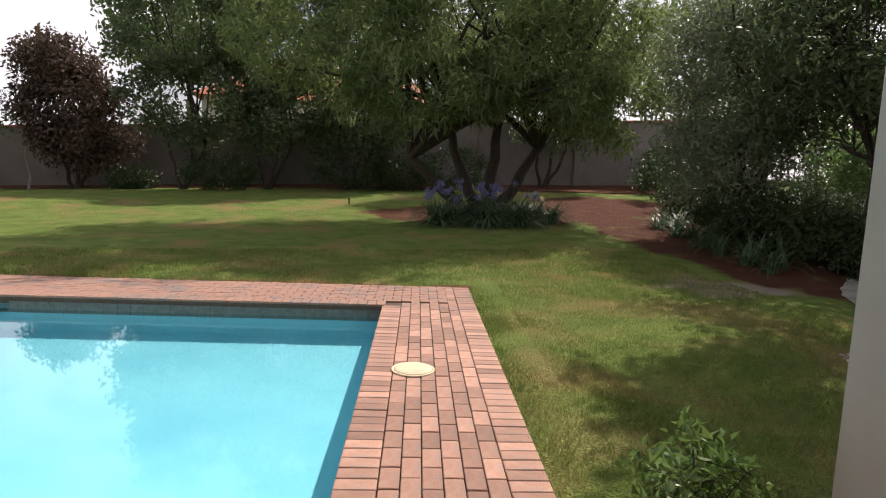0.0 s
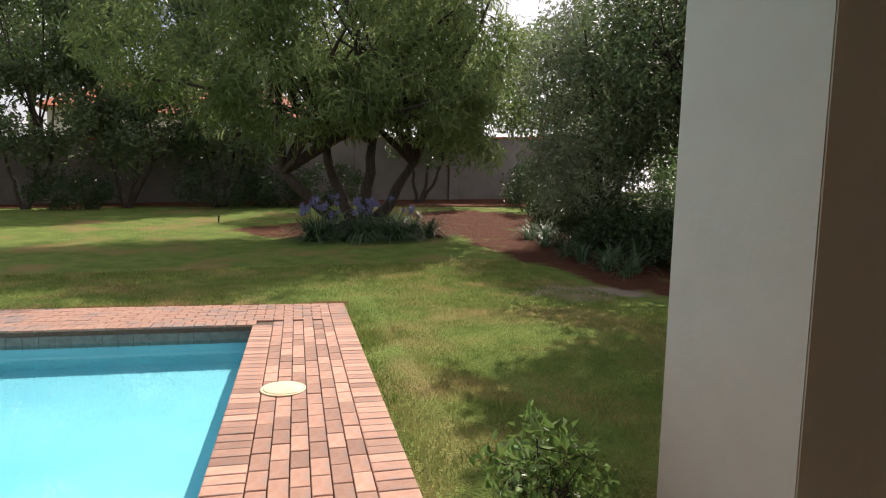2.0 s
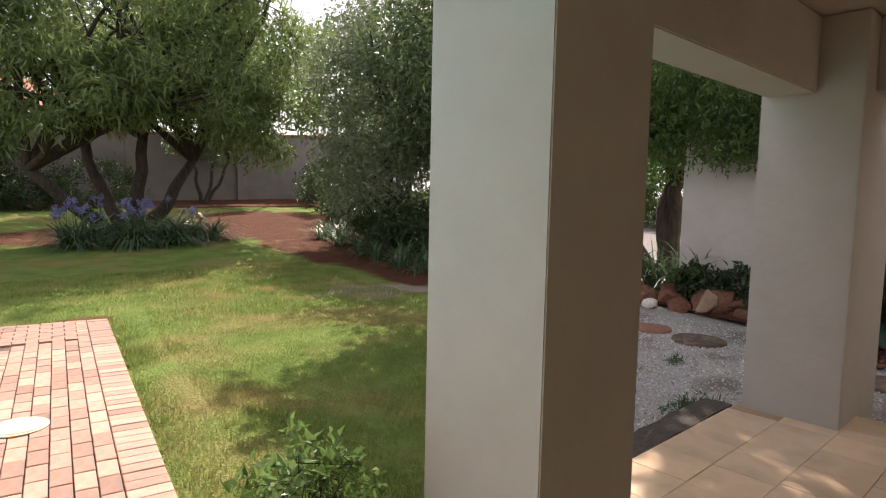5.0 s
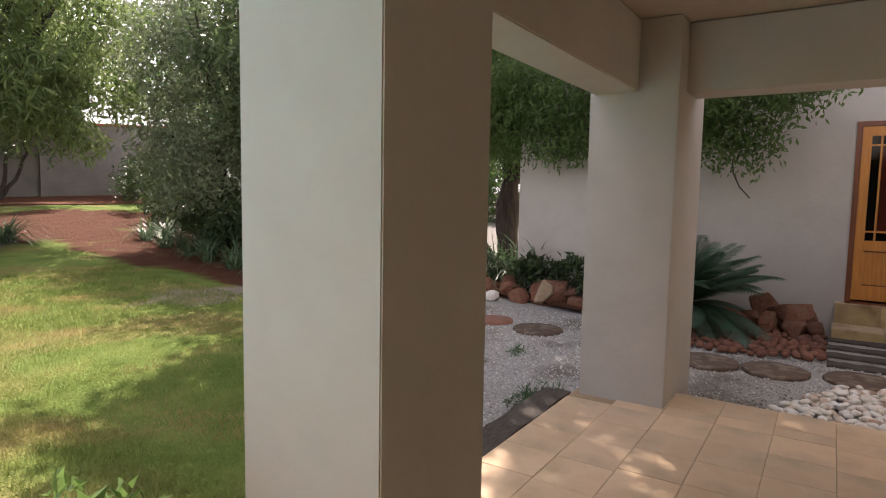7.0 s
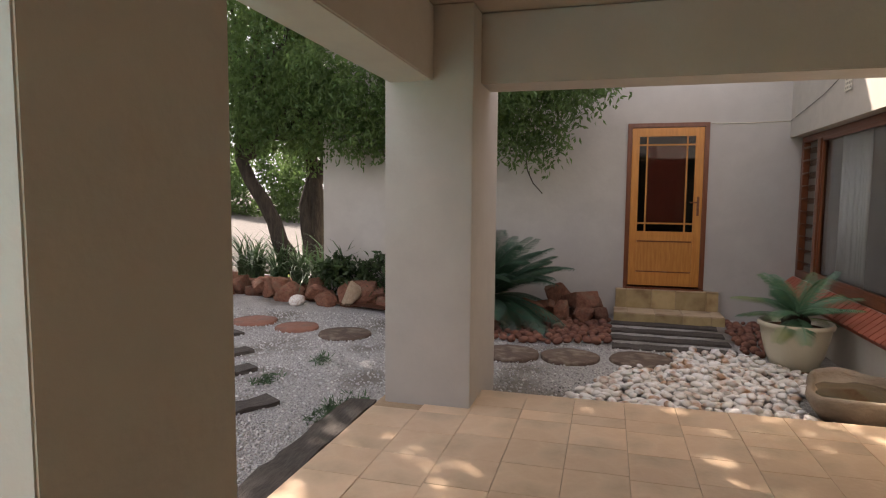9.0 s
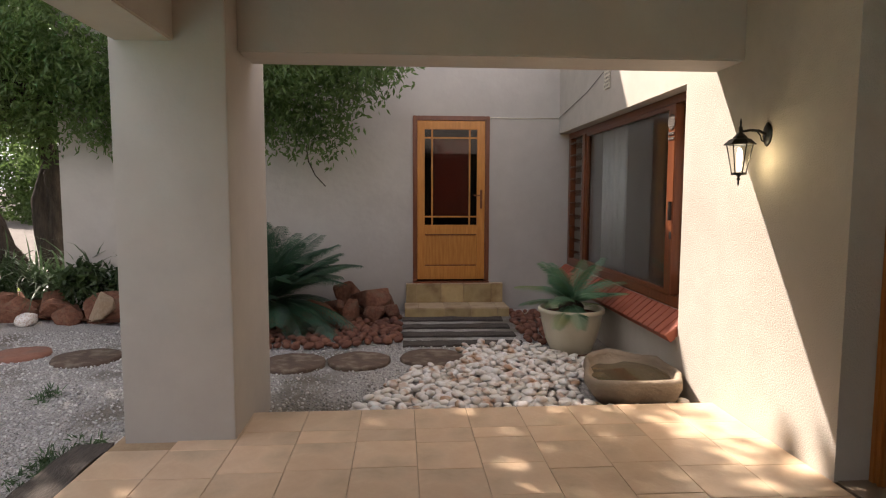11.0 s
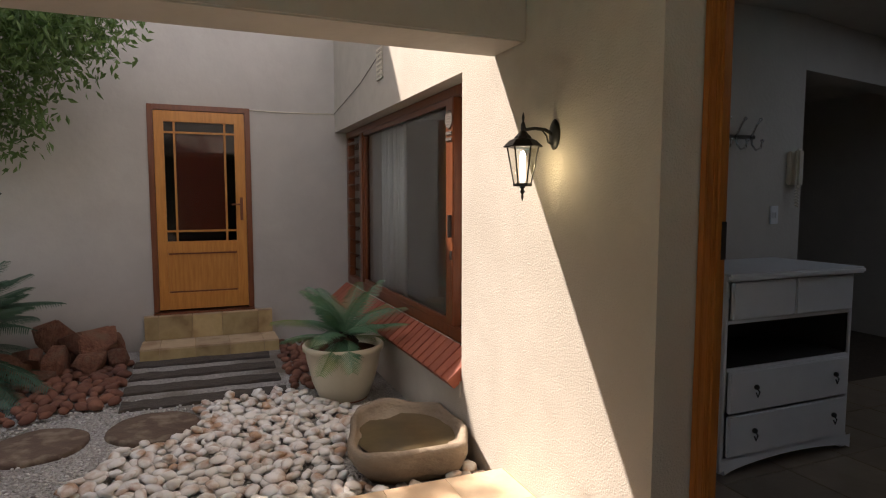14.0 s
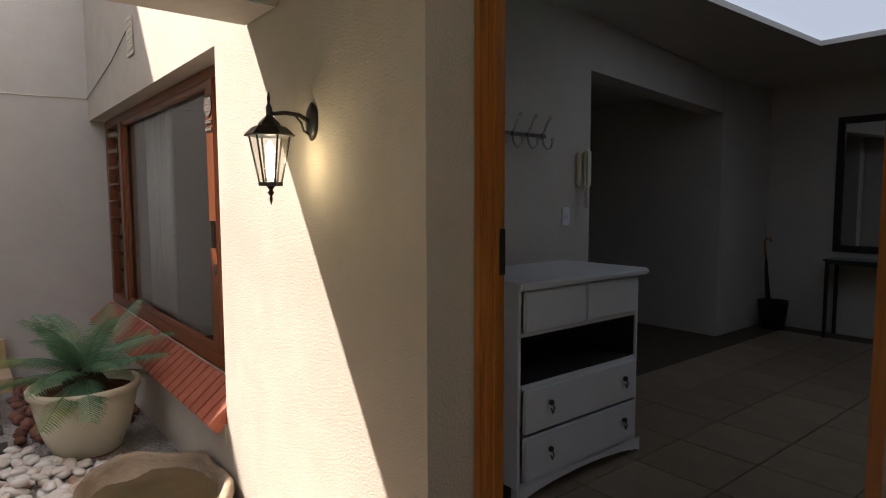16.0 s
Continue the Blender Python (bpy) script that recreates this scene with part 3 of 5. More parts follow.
# ---- back door ----
door = empty("back_door", 9.157, 0, 0)
tagged(door, "varnished pine half-glazed back door with leaded panes", "door")
boxes("frame", [(-0.015, 0.06, 0.02, 0.075, 0.245, 2.35), (-0.015, 0.06, -0.905, -0.85, 0.245, 2.35), (-0.015, 0.06, -0.85, 0.02, 2.295, 2.35)], M_REDWOOD, door, 0.004)
boxes("leaf", [(-0.01, 0.03, -0.075, 0.018, 0.265, 2.29), (-0.01, 0.03, -0.848, -0.745, 0.265, 2.29), (-0.01, 0.03, -0.745, -0.075, 2.18, 2.29),
               (-0.01, 0.03, -0.745, -0.075, 0.85, 0.97), (-0.01, 0.03, -0.745, -0.075, 0.265, 0.44)], M_PINE, door, 0.005)
box("panel", 0.003, 0.022, -0.745, -0.075, 0.44, 0.85, M_PINE, door, 0.003)
boxes("panel_bead", [(-0.004, 0.003, -0.74, -0.08, 0.44, 0.455), (-0.004, 0.003, -0.74, -0.08, 0.835, 0.85)], M_REDWOOD, door)
boxes("glazing_bar", [(-0.008, 0.02, -0.66, -0.64, 0.97, 2.18), (-0.008, 0.02, -0.18, -0.16, 0.97, 2.18),
                      (-0.009, 0.019, -0.745, -0.075, 2.065, 2.085), (-0.009, 0.019, -0.745, -0.075, 1.065, 1.085)], M_PINE, door, 0.002)
for y0, y1 in ((-0.745, -0.66), (-0.64, -0.18), (-0.16, -0.075)):
    for z0, z1 in ((0.97, 1.065), (1.085, 2.065), (2.085, 2.18)):
        big = z1 - z0 > 0.5 and y1 - y0 > 0.3
        box("pane", 0.005, 0.009, y0, y1, z0, z1, M_REDGLASS if big else M_DARKGLASS, door)
box("blind", 0.032, 0.036, -0.66, -0.16, 0.98, 2.06, M_RUG, door)
boxes("handle", [(-0.018, -0.009, -0.815, -0.785, 1.18, 1.42), (-0.05, -0.018, -0.807, -0.793, 1.34, 1.354), (-0.055, -0.042, -0.807, -0.70, 1.338, 1.356)], M_REDWOOD, door, 0.003)
box("sill", -0.05, 0.06, -0.905, 0.075, 0.20, 0.244, M_REDWOOD, door, 0.004)

# tiled steps up to the back door
steps = struct(empty("door_steps"), "two ochre tiled steps below the back door", "steps")
boxes("core", [(8.70, 9.155, -1.095, 0.18, -0.2, -0.04), (9.09, 9.154, -1.07, 0.16, -0.04, 0.208)], M_GROUT, steps)
for y0, y1 in ((-1.10, -0.955), (-0.95, -0.63), (-0.625, -0.31), (-0.305, 0.01), (0.015, 0.185)):
    box("tile", 8.69, 9.075, y0, y1, -0.039, -0.025, M_STEP_TOP, steps, 0.003)
    box("tile", 8.683, 8.699, y0, y1, -0.17, -0.040, M_STEP, steps, 0.003)
for y0, y1 in ((-1.08, -0.94), (-0.935, -0.575), (-0.57, -0.285), (-0.28, 0.03), (0.035, 0.165)):
    box("tile", 9.076, 9.09, y0, y1, -0.024, 0.208, M_STEP, steps, 0.003)
    box("tile", 9.07, 9.15, y0, y1, 0.209, 0.222, M_STEP_TOP, steps, 0.003)


def sleeper(p, q, w=0.2, h=0.12, top=-0.07, rng=None):
    """A weathered railway sleeper lying from p to q."""
    L = math.hypot(q[0] - p[0], q[1] - p[1])
    bm = bmesh.new()
    add_box(bm, -L / 2, L / 2, -w / 2, w / 2, -h, 0)
    for i in range(1, 14):
        bmesh.ops.bisect_plane(bm, geom=bm.verts[:] + bm.edges[:] + bm.faces[:], plane_co=(-L / 2 + L * i / 14, 0, 0), plane_no=(1, 0, 0))
    for v in bm.verts:
        v.co += Vector((rng.uniform(-0.012, 0.012), rng.uniform(-0.012, 0.012), rng.uniform(-0.012, 0.0)))
    ob = meshob("timber_sleeper", bm, M_SLEEPER, bevel=0.0)
    ob.matrix_world = pose((p[0] + q[0]) / 2, (p[1] + q[1]) / 2, top, 0, 0, math.degrees(math.atan2(q[1] - p[1], q[0] - p[0])))
    return tagged(ob, "weathered grey timber sleeper laid in gravel", "sleeper", "timber sleepers")


for x in (7.30, 7.70, 8.10, 8.50):
    sleeper((x, -0.98), (x + 0.03, 0.22), 0.19, 0.12, -0.112, R)
for x, y in ((4.82, 2.66), (5.52, 3.28), (6.06, 3.66), (6.7, 4.2), (7.2, 4.75), (7.75, 5.3)):
    sleeper((x, y), (x - 1.0, y + 0.62), 0.2, 0.12, -0.10, R)
sleeper((3.3, 1.90), (4.78, 1.92), 0.2, 0.16, -0.02, R)


def slab(x, y, r, seed, red):
    g = random.Random(seed)
    ph = g.uniform(0, 6)
    bm = bmesh.new()
    rings = []
    for rr, z in ((0.99, -0.07), (1.0, 0.0), (0.985, 0.012), (0.95, 0.018), (0.5, 0.02)):
        rings.append([bm.verts.new((r * rr * (1 + 0.02 * math.sin(5 * a + ph) + 0.015 * math.sin(9 * a)) * math.cos(a),
                                    r * rr * (1 + 0.02 * math.sin(5 * a + ph)) * math.sin(a), z + g.uniform(-0.002, 0.002)))
                      for a in [2 * math.pi * i / 36 for i in range(36)]])
    for a, b in zip(rings, rings[1:]):
        for i in range(36):
            bm.faces.new((a[i], a[(i + 1) % 36], b[(i + 1) % 36], b[i]))
    bm.faces.new(rings[-1])
    ob = meshob("stepping_stone", bm, M_REDSLAB if red else M_SLAB, smooth=True)
    ob.location = (x, y, -0.125)
    return tagged(ob, "flat red flagstone set in gravel" if red else "round brown stepping stone set in gravel", "stepping stone", "round stepping stones")


for i, (x, y, r) in enumerate(((6.78, -0.05, 0.29), (6.72, 0.60, 0.28), (6.68, 1.18, 0.29), (6.95, 2.15, 0.28), (6.97, 3.06, 0.29), (7.12, 3.72, 0.25), (7.28, 4.38, 0.27), (6.0, 4.42, 0.28))):
    slab(x, y, r, i, y > 3.5)


# ---- stones ----
def stone_mesh(seed, rough, flat, fine=0):
    g = random.Random(seed)
    bm = bmesh.new()
    bmesh.ops.create_icosphere(bm, subdivisions=fine or (2 if rough < 0.3 else 3), radius=1.0)
    o = Vector((g.uniform(0, 50), g.uniform(0, 50), 0))
    for v in bm.verts:
        n = v.co.normalized()
        k = 1 + rough * noise.noise(n * 1.1 + o) + rough * 0.5 * noise.noise(n * 2.7 + o)
        if rough > 0.3:
            k = min(k, 0.92 + 0.12 * noise.noise(n * 4 + o))
        v.co = n * k
        v.co.z *= flat
    return bm


def scatter_stones(name, spots, material, rough, flat, label, category, seed, fine=2):
    """Loose stones, too many to count, in one mesh."""
    protos = []
    for k in range(6):
        bm = stone_mesh(seed + k, rough, flat, fine)
        bm.verts.index_update()
        protos.append((np.array([v.co[:] for v in bm.verts]), np.array([[v.index for v in f.verts] for f in bm.faces])))
        bm.free()
    g = np.random.default_rng(seed)
    vs, fs, n = [], [], 0
    for i, (x, y, z, s) in enumerate(spots):
        pv, pf = protos[i % 6]
        e = Euler((g.uniform(-0.35, 0.35), g.uniform(-0.35, 0.35), g.uniform(0, 6.28))).to_matrix()
        q = (pv * np.array([g.uniform(0.9, 1.35), g.uniform(0.7, 1.0), g.uniform(0.85, 1.1)]) * s) @ np.array(e).T + np.array([x, y, z])
        vs.append(q)
        fs.append(pf + n)
        n += len(pv)
    me = bpy.data.meshes.new(name)
    me.from_pydata(np.concatenate(vs).tolist(), [], np.concatenate(fs).tolist())
    me.polygons.foreach_set("use_smooth", [True] * len(me.polygons))
    me.materials.append(material)
    return tagged(new(name, me), label, category, kind="stuff")


def inside(x, y, poly):
    c = False
    for (x0, y0), (x1, y1) in zip(poly, poly[1:] + poly[:1]):
        if (y0 > y) != (y1 > y) and x < (x1 - x0) * (y - y0) / (y1 - y0) + x0:
            c = not c
    return c


def spread_spots(poly, gap, rng, z, smin, smax, tries=9000, hold=()):
    """Points inside an outline at least a gap apart."""
    lo = [min(p[k] for p in poly) for k in (0, 1)]
    hi = [max(p[k] for p in poly) for k in (0, 1)]
    cells, out = {}, []
    for _ in range(tries):
        x, y = rng.uniform(lo[0], hi[0]), rng.uniform(lo[1], hi[1])
        if not inside(x, y, poly) or any((x - a) ** 2 + (y - b) ** 2 < r * r for a, b, r in hold):
            continue
        c = (int(x // gap), int(y // gap))
        if any((x - a) ** 2 + (y - b) ** 2 < gap * gap for i in (-1, 0, 1) for j in (-1, 0, 1) for a, b in cells.get((c[0] + i, c[1] + j), ())):
            continue
        cells.setdefault(c, []).append((x, y))
        out.append((x, y, z + rng.uniform(-0.004, 0.008), rng.uniform(smin, smax)))
    return out


TROUGH = (5.68, -1.45)
HOLD = [(6.78, -0.05, 0.3), (6.72, 0.60, 0.29), (6.70, 1.26, 0.3), (TROUGH[0], TROUGH[1], 0.40), (6.98, -1.38, 0.24)]
PEB = [(5.18, -1.78), (5.18, 0.55), (5.45, 0.55), (5.95, 0.32), (6.35, 0.12), (6.6, -0.25), (7.15, -0.35), (7.2, -1.0), (6.8, -1.2), (6.3, -1.78)]
spots = spread_spots(PEB, 0.066, R, -0.112, 0.036, 0.056, 12000, HOLD)
spots += [(x, y, z + 0.02, s) for x, y, z, s in spread_spots(PEB, 0.13, R, -0.10, 0.032, 0.048, 2000, HOLD)]
scatter_stones("white_pebbles", spots, M_PEBBLE, 0.30, 0.50, "smooth cream and white river pebbles on gravel", "pebbles", 3)
LAVA = [(7.35, 0.25), (7.15, 0.9), (7.2, 1.9), (7.5, 2.6), (8.5, 2.7), (8.65, 0.5), (8.6, 0.25)]
spots = spread_spots(LAVA, 0.085, R, -0.10, 0.04, 0.07, 5000)
spots += spread_spots([(7.25, -1.05), (7.35, -1.75), (8.9, -1.75), (8.9, -1.1)], 0.085, R, -0.11, 0.035, 0.06, 2500)
scatter_stones("red_stones", spots, M_LAVA, 0.45, 0.7, "rough red-brown stones under the cycad", "stones", 11)
GR = [(5.2, -1.6), (7.0, -1.2), (7.6, 0.3), (7.2, 2.0), (8.2, 3.0), (8.0, 5.5), (5.0, 4.8), (3.2, 2.1), (5.1, 2.0)]
scatter_stones("gravel_chips", [(x, y, -0.135, s) for x, y, z, s in spread_spots(GR, 0.026, R, 0, 0.008, 0.017, 26000, HOLD)],
               M_CHIP, 0.4, 0.7, "loose pale gravel chips", "gravel", 21, 1)


def angular_rock(seed):
    """A broken block with flat faces and worn edges."""
    g = random.Random(seed)
    bm = bmesh.new()
    for _ in range(15):
        d = Vector((g.gauss(0, 1), g.gauss(0, 1), g.gauss(0, 1))).normalized()
        k = g.uniform(0.9, 1.1) / max(abs(d.x), abs(d.y), abs(d.z)) ** 0.55
        bm.verts.new((d.x * k, d.y * k, d.z * k * 0.8))
    hull = bmesh.ops.convex_hull(bm, input=bm.verts[:])
    bmesh.ops.delete(bm, geom=list({e for e in hull["geom_interior"] + hull["geom_unused"] if isinstance(e, bmesh.types.BMVert)}), context="VERTS")
    bmesh.ops.bevel(bm, geom=bm.edges[:], offset=0.06, segments=2, affect="EDGES", clamp_overlap=True)
    o = Vector((g.uniform(0, 50), g.uniform(0, 50), 0))
    for v in bm.verts:
        v.co *= 1 + 0.10 * noise.noise(v.co * 2.5 + o)
    return bm


def boulder(x, y, z, s, seed):
    ob = meshob("rock", angular_rock(seed), M_ROCK)
    g = random.Random(seed)
    ob.matrix_world = pose(x, y, z, g.uniform(-15, 15), g.uniform(-15, 15), g.uniform(0, 360)) @ Matrix.Diagonal((s * g.uniform(0.9, 1.3), s * g.uniform(0.7, 1), s * g.uniform(0.8, 1.2), 1))
    return tagged(ob, "rough rust-coloured garden rock beside the gravel", "rock", "garden rocks")


for i in range(24):
    f = i / 23
    boulder(8.5 + 0.75 * f + R.uniform(-0.12, 0.22), 2.7 + 4.4 * f + R.uniform(-0.06, 0.06), -0.03 + R.uniform(-0.04, 0.06), R.uniform(0.12, 0.24), 100 + i)
for i, (x, y, z, s) in enumerate(((8.62, 0.62, 0.12, 0.25), (8.78, 0.48, 0.0, 0.18), (8.45, 0.85, -0.02, 0.17), (8.2, 1.15, -0.02, 0.2), (8.05, 1.5, -0.02, 0.19), (7.95, 2.0, -0.02, 0.2),
                                  (8.0, 2.4, 0.0, 0.2), (8.85, 0.85, 0.16, 0.22), (8.5, 0.35, -0.04, 0.13), (8.35, 0.55, -0.03, 0.15), (8.15, 0.9, -0.05, 0.13), (8.3, 1.0, 0.05, 0.14), (7.95, 1.3, -0.05, 0.13), (8.95, 0.5, 0.05, 0.17))):
    boulder(x, y, z, s, 200 + i)
soil_bed = struct(strip("planter_soil", [(8.2, 0.4), (9.15, 0.4), (9.15, 4.0), (10.6, 5.6), (11.2, 7.6), (9.4, 7.2), (8.6, 4.2), (8.1, 2.6), (8.0, 1.4)], -0.09, M_SOIL, 0.0), "dark planting soil behind the rocks", "soil")


pale = meshob("round_stone", stone_mesh(412, 0.2, 0.8, 3), M_PEBBLE, smooth=True)
pale.matrix_world = pose(8.45, 4.45, -0.07) @ Matrix.Diagonal((0.13, 0.11, 0.10, 1))
tagged(pale, "smooth pale round stone before the rocks", "stone")
pale = meshob("pale_rock", angular_rock(415), mat("buff_rock", (0.42, 0.30, 0.19), (0.55, 0.42, 0.29), 0.95, 5, 0.02, 16))
pale.matrix_world = pose(8.55, 3.72, 0.04, 10, -12, 40) @ Matrix.Diagonal((0.19, 0.15, 0.27, 1))
tagged(pale, "jagged buff rock among the red rocks", "rock")


def gravel_weed(x, y, n, size, seed):
    """A low ragged weed growing through the gravel."""
    t = empty("weed", x, y, -0.135)
    g = random.Random(seed)
    leaf_mesh("leaves", [(g.gauss(0, size), g.gauss(0, size * 0.6), 0.02) for _ in range(n)], 14, 0.045, 0.06, 0.012, M_STRAP, t, seed, -0.5)
    return tagged(t, "low green weed tuft growing in gravel", "weed", "weeds in the gravel")


for k, (x, y, n, size) in enumerate(((4.72, 2.06, 60, 0.13), (4.05, 2.62, 14, 0.10), (5.2, 2.95, 8, 0.07), (5.9, 2.8, 7, 0.06), (4.5, 3.3, 9, 0.09))):
    gravel_weed(x, y, n, size, 500 + k)


# ---- carved stone trough ----
def trough(x, y):
    bm = bmesh.new()
    n = 40
    rings = []
    for rr, z in ((0.72, -0.15), (0.90, -0.02), (1.0, 0.10), (0.99, 0.17), (0.95, 0.195), (0.89, 0.187), (0.86, 0.15), (0.82, 0.09), (0.60, 0.055)):
        ring = []
        for i in range(n):
            a = 2 * math.pi * i / n
            sq = 1 / max(abs(math.cos(a)), abs(math.sin(a))) ** 0.45
            k = rr * sq * (1 + 0.05 * math.sin(3 * a + 1) + 0.03 * math.sin(7 * a))
            px, py = 0.37 * k * math.cos(a), 0.31 * k * math.sin(a)
            dz = 0.018 * math.sin(2 * a + 0.5) + 0.012 * math.sin(5 * a) if z > 0.05 else 0
            ring.append(bm.verts.new((px, py, z + dz + 0.008 * noise.noise((px * 9, py * 9, z * 9)))))
        rings.append(ring)
    for a, b in zip(rings, rings[1:]):
        for i in range(n):
            bm.faces.new((a[i], a[(i + 1) % n], b[(i + 1) % n], b[i]))
    bm.faces.new(rings[-1])
    bm.faces.new(rings[0][::-1])
    t = empty("stone_trough", x, y, -0.03, -12)
    t.scale = (1.16, 1.10, 0.64)
    meshob("bowl", bm, M_TROUGH, t, True)
    bm = bmesh.new()
    vs = [bm.verts.new((0.31 * math.cos(2 * math.pi * i / 40), 0.26 * math.sin(2 * math.pi * i / 40), 0.092)) for i in range(40)]
    bm.faces.new(vs)
    meshob("water", bm, M_TROUGHWATER, t)
    return tagged(t, "rough carved brown stone trough with murky water", "trough")


trough(*TROUGH)


# ---- cycads ----
def frond(bm, base, az, el, length, curl, nl, wl, rng, thick=0.006):
    """One arching feather leaf with narrow leaflets."""
    p = Vector(base)
    d0 = Vector((math.cos(az), math.sin(az), 0))
    side = Vector((-math.sin(az), math.cos(az), 0))
    pts = []
    e = el
    for i in range(13):
        pts.append(p.copy())
        p = p + (d0 * math.cos(e) + Vector((0, 0, 1)) * math.sin(e)) * length / 12
        e -= curl / 12
    add_tube(bm, pts, thick, thick * 0.3, 4)
    for i in range(nl):
        f = 0.10 + 0.9 * i / nl
        k = f * 12
        a = pts[min(int(k), 11)].lerp(pts[min(int(k) + 1, 12)], k - int(k))
        t = (pts[min(int(k) + 1, 12)] - pts[min(int(k), 11)]).normalized()
        up = side.cross(t)
        ll = wl * (0.45 + 1.1 * math.sin(math.pi * min(f * 0.9 + 0.1, 1)) ** 0.8) * rng.uniform(0.9, 1.1)
        for s in (-1, 1):
            dr = (side * s * 0.85 + t * 0.55 - up * -0.25).normalized()
            w = t * wl * (0.038 if wl > 0.1 else 0.058)
            tip = a + dr * ll - Vector((0, 0, 0.10 * ll))
            q = [bm.verts.new(a - w), bm.verts.new(a + w), bm.verts.new(a + dr * ll * 0.6 + w * 0.8), bm.verts.new(tip), bm.verts.new(a + dr * ll * 0.6 - w * 0.8)]
            bm.faces.new(q)


def cycad(x, y, z, n, length, material, label, seed, el=(0.35, 1.35), curl=(0.9, 1.7), nl=46, wl=0.13, low=0):
    g = random.Random(seed)
    t = empty("cycad", x, y, z)
    bm = lathe_bm([(0.05, -0.12), (0.11, -0.02), (0.12, 0.06), (0.07, 0.12), (0.02, 0.14)], 14)
    meshob("trunk", bm, M_BARK, t, True)
    for i in range(n):
        bm = bmesh.new()
        e = g.uniform(*el) if i >= low else g.uniform(-0.05, 0.25)
        frond(bm, (0, 0, 0.08), 2.4 * i + g.uniform(-0.3, 0.3), e, length * g.uniform(0.8, 1.1), g.uniform(*curl), nl, wl, g)
        ob = meshob("frond", bm, material if i >= low else M_CYCAD2 if material is M_CYCAD2 else M_CYCAD, t)
    return tagged(t, label, "cycad")


cycad(8.1, 1.66, 0.10, 84, 1.06, M_CYCAD, "large dark green cycad among red rocks", 5, (0.5, 1.5), (0.6, 1.3), 52, 0.14, 24)

# potted cycad
pot = empty("plant_pot", 6.98, -1.38, -0.14)
tagged(pot, "round cream glazed plant pot on gravel", "pot")
meshob("body", lathe_bm([(0.17, 0.0), (0.19, 0.02), (0.24, 0.14), (0.278, 0.30), (0.292, 0.385), (0.31, 0.39), (0.312, 0.42), (0.30, 0.435), (0.282, 0.43), (0.275, 0.37), (0.1, 0.36)], 48), M_POT, pot, True)
meshob("soil", lathe_bm([(0.277, 0.36), (0.277, 0.372), (0.02, 0.385)], 24), M_SOIL, pot, True)
meshob("base_ring", lathe_bm([(0.18, -0.03), (0.185, 0.0), (0.182, 0.018)], 40), M_ROCK, pot, True)
cycad(6.98, -1.38, 0.245, 24, 0.55, M_CYCAD2, "young green cycad growing in the cream pot", 9, (0.5, 1.4), (0.5, 1.2), 30, 0.085, 5)

# ---- wall lantern ----
lamp = empty("wall_lantern", 4.69, -1.81, 1.685)
lamp.scale = (0.75, 0.75, 0.75)
tagged(lamp, "black iron carriage wall lantern, lit", "lamp")
bm = lathe_bm([(0.055, 0), (0.06, 0.008), (0.045, 0.02), (0.03, 0.026), (0.0, 0.028)], 20)
bmesh.ops.transform(bm, matrix=Matrix.Diagonal((0.9, 1.5, 1, 1)), verts=bm.verts)
bmesh.ops.transform(bm, matrix=pose(0, 0, 0, -90, 0, 0), verts=bm.verts)
meshob("backplate", bm, M_IRON, lamp, True)
bm = bmesh.new()
add_tube(bm, [(0, 0.02, 0.0), (0, 0.07, 0.025), (0, 0.14, 0.03), (0, 0.20, 0.02), (0, 0.215, 0.05)], 0.011, 0.009, 8)
add_tube(bm, [(0, 0.02, -0.06), (0, 0.05, -0.045), (0, 0.06, -0.01), (0, 0.09, 0.022)], 0.006, 0.005, 6)
meshob("arm", bm, M_IRON, lamp, True)
LY = 0.215
bm = lathe_bm([(0.108, -0.095), (0.112, -0.09), (0.075, -0.055), (0.05, -0.045), (0.045, -0.035), (0.02, -0.01), (0.012, 0.0), (0.014, 0.03), (0.006, 0.05), (0.008, 0.075), (0.002, 0.10)], 6)
bmesh.ops.translate(bm, vec=(0, LY, 0.015), verts=bm.verts)
meshob("roof", bm, M_IRON, lamp)
bm = bmesh.new()
for k in range(6):
    a = math.pi / 3 * k
    add_tube(bm, [(0.088 * math.cos(a), LY + 0.088 * math.sin(a), -0.08), (0.048 * math.cos(a), LY + 0.048 * math.sin(a), -0.285)], 0.0045, 0.0045, 5)
meshob("cage", bm, M_IRON, lamp)
bm = lathe_bm([(0.052, -0.30), (0.054, -0.283), (0.02, -0.28)], 6)
bmesh.ops.translate(bm, vec=(0, LY, 0), verts=bm.verts)
meshob("base", bm, M_IRON, lamp)
bm = lathe_bm([(0.001, -0.385), (0.008, -0.36), (0.005, -0.345), (0.016, -0.33), (0.007, -0.318), (0.02, -0.30)], 10)
bmesh.ops.translate(bm, vec=(0, LY, 0), verts=bm.verts)
meshob("finial", bm, M_IRON, lamp, True)
bm = bmesh.new()
for k in range(6):
    a, b = math.pi / 3 * k, math.pi / 3 * (k + 1)
    bm.faces.new([bm.verts.new((r * math.cos(w), LY + r * math.sin(w), z)) for r, z, w in ((0.085, -0.085, a), (0.085, -0.085, b), (0.047, -0.28, b), (0.047, -0.28, a))])
ob = meshob("glass", bm, M_LAMPGLASS, lamp)
ob.visible_shadow = False
bm = lathe_bm([(0.012, -0.27), (0.017, -0.25), (0.017, -0.13), (0.01, -0.105), (0.002, -0.10)], 12)
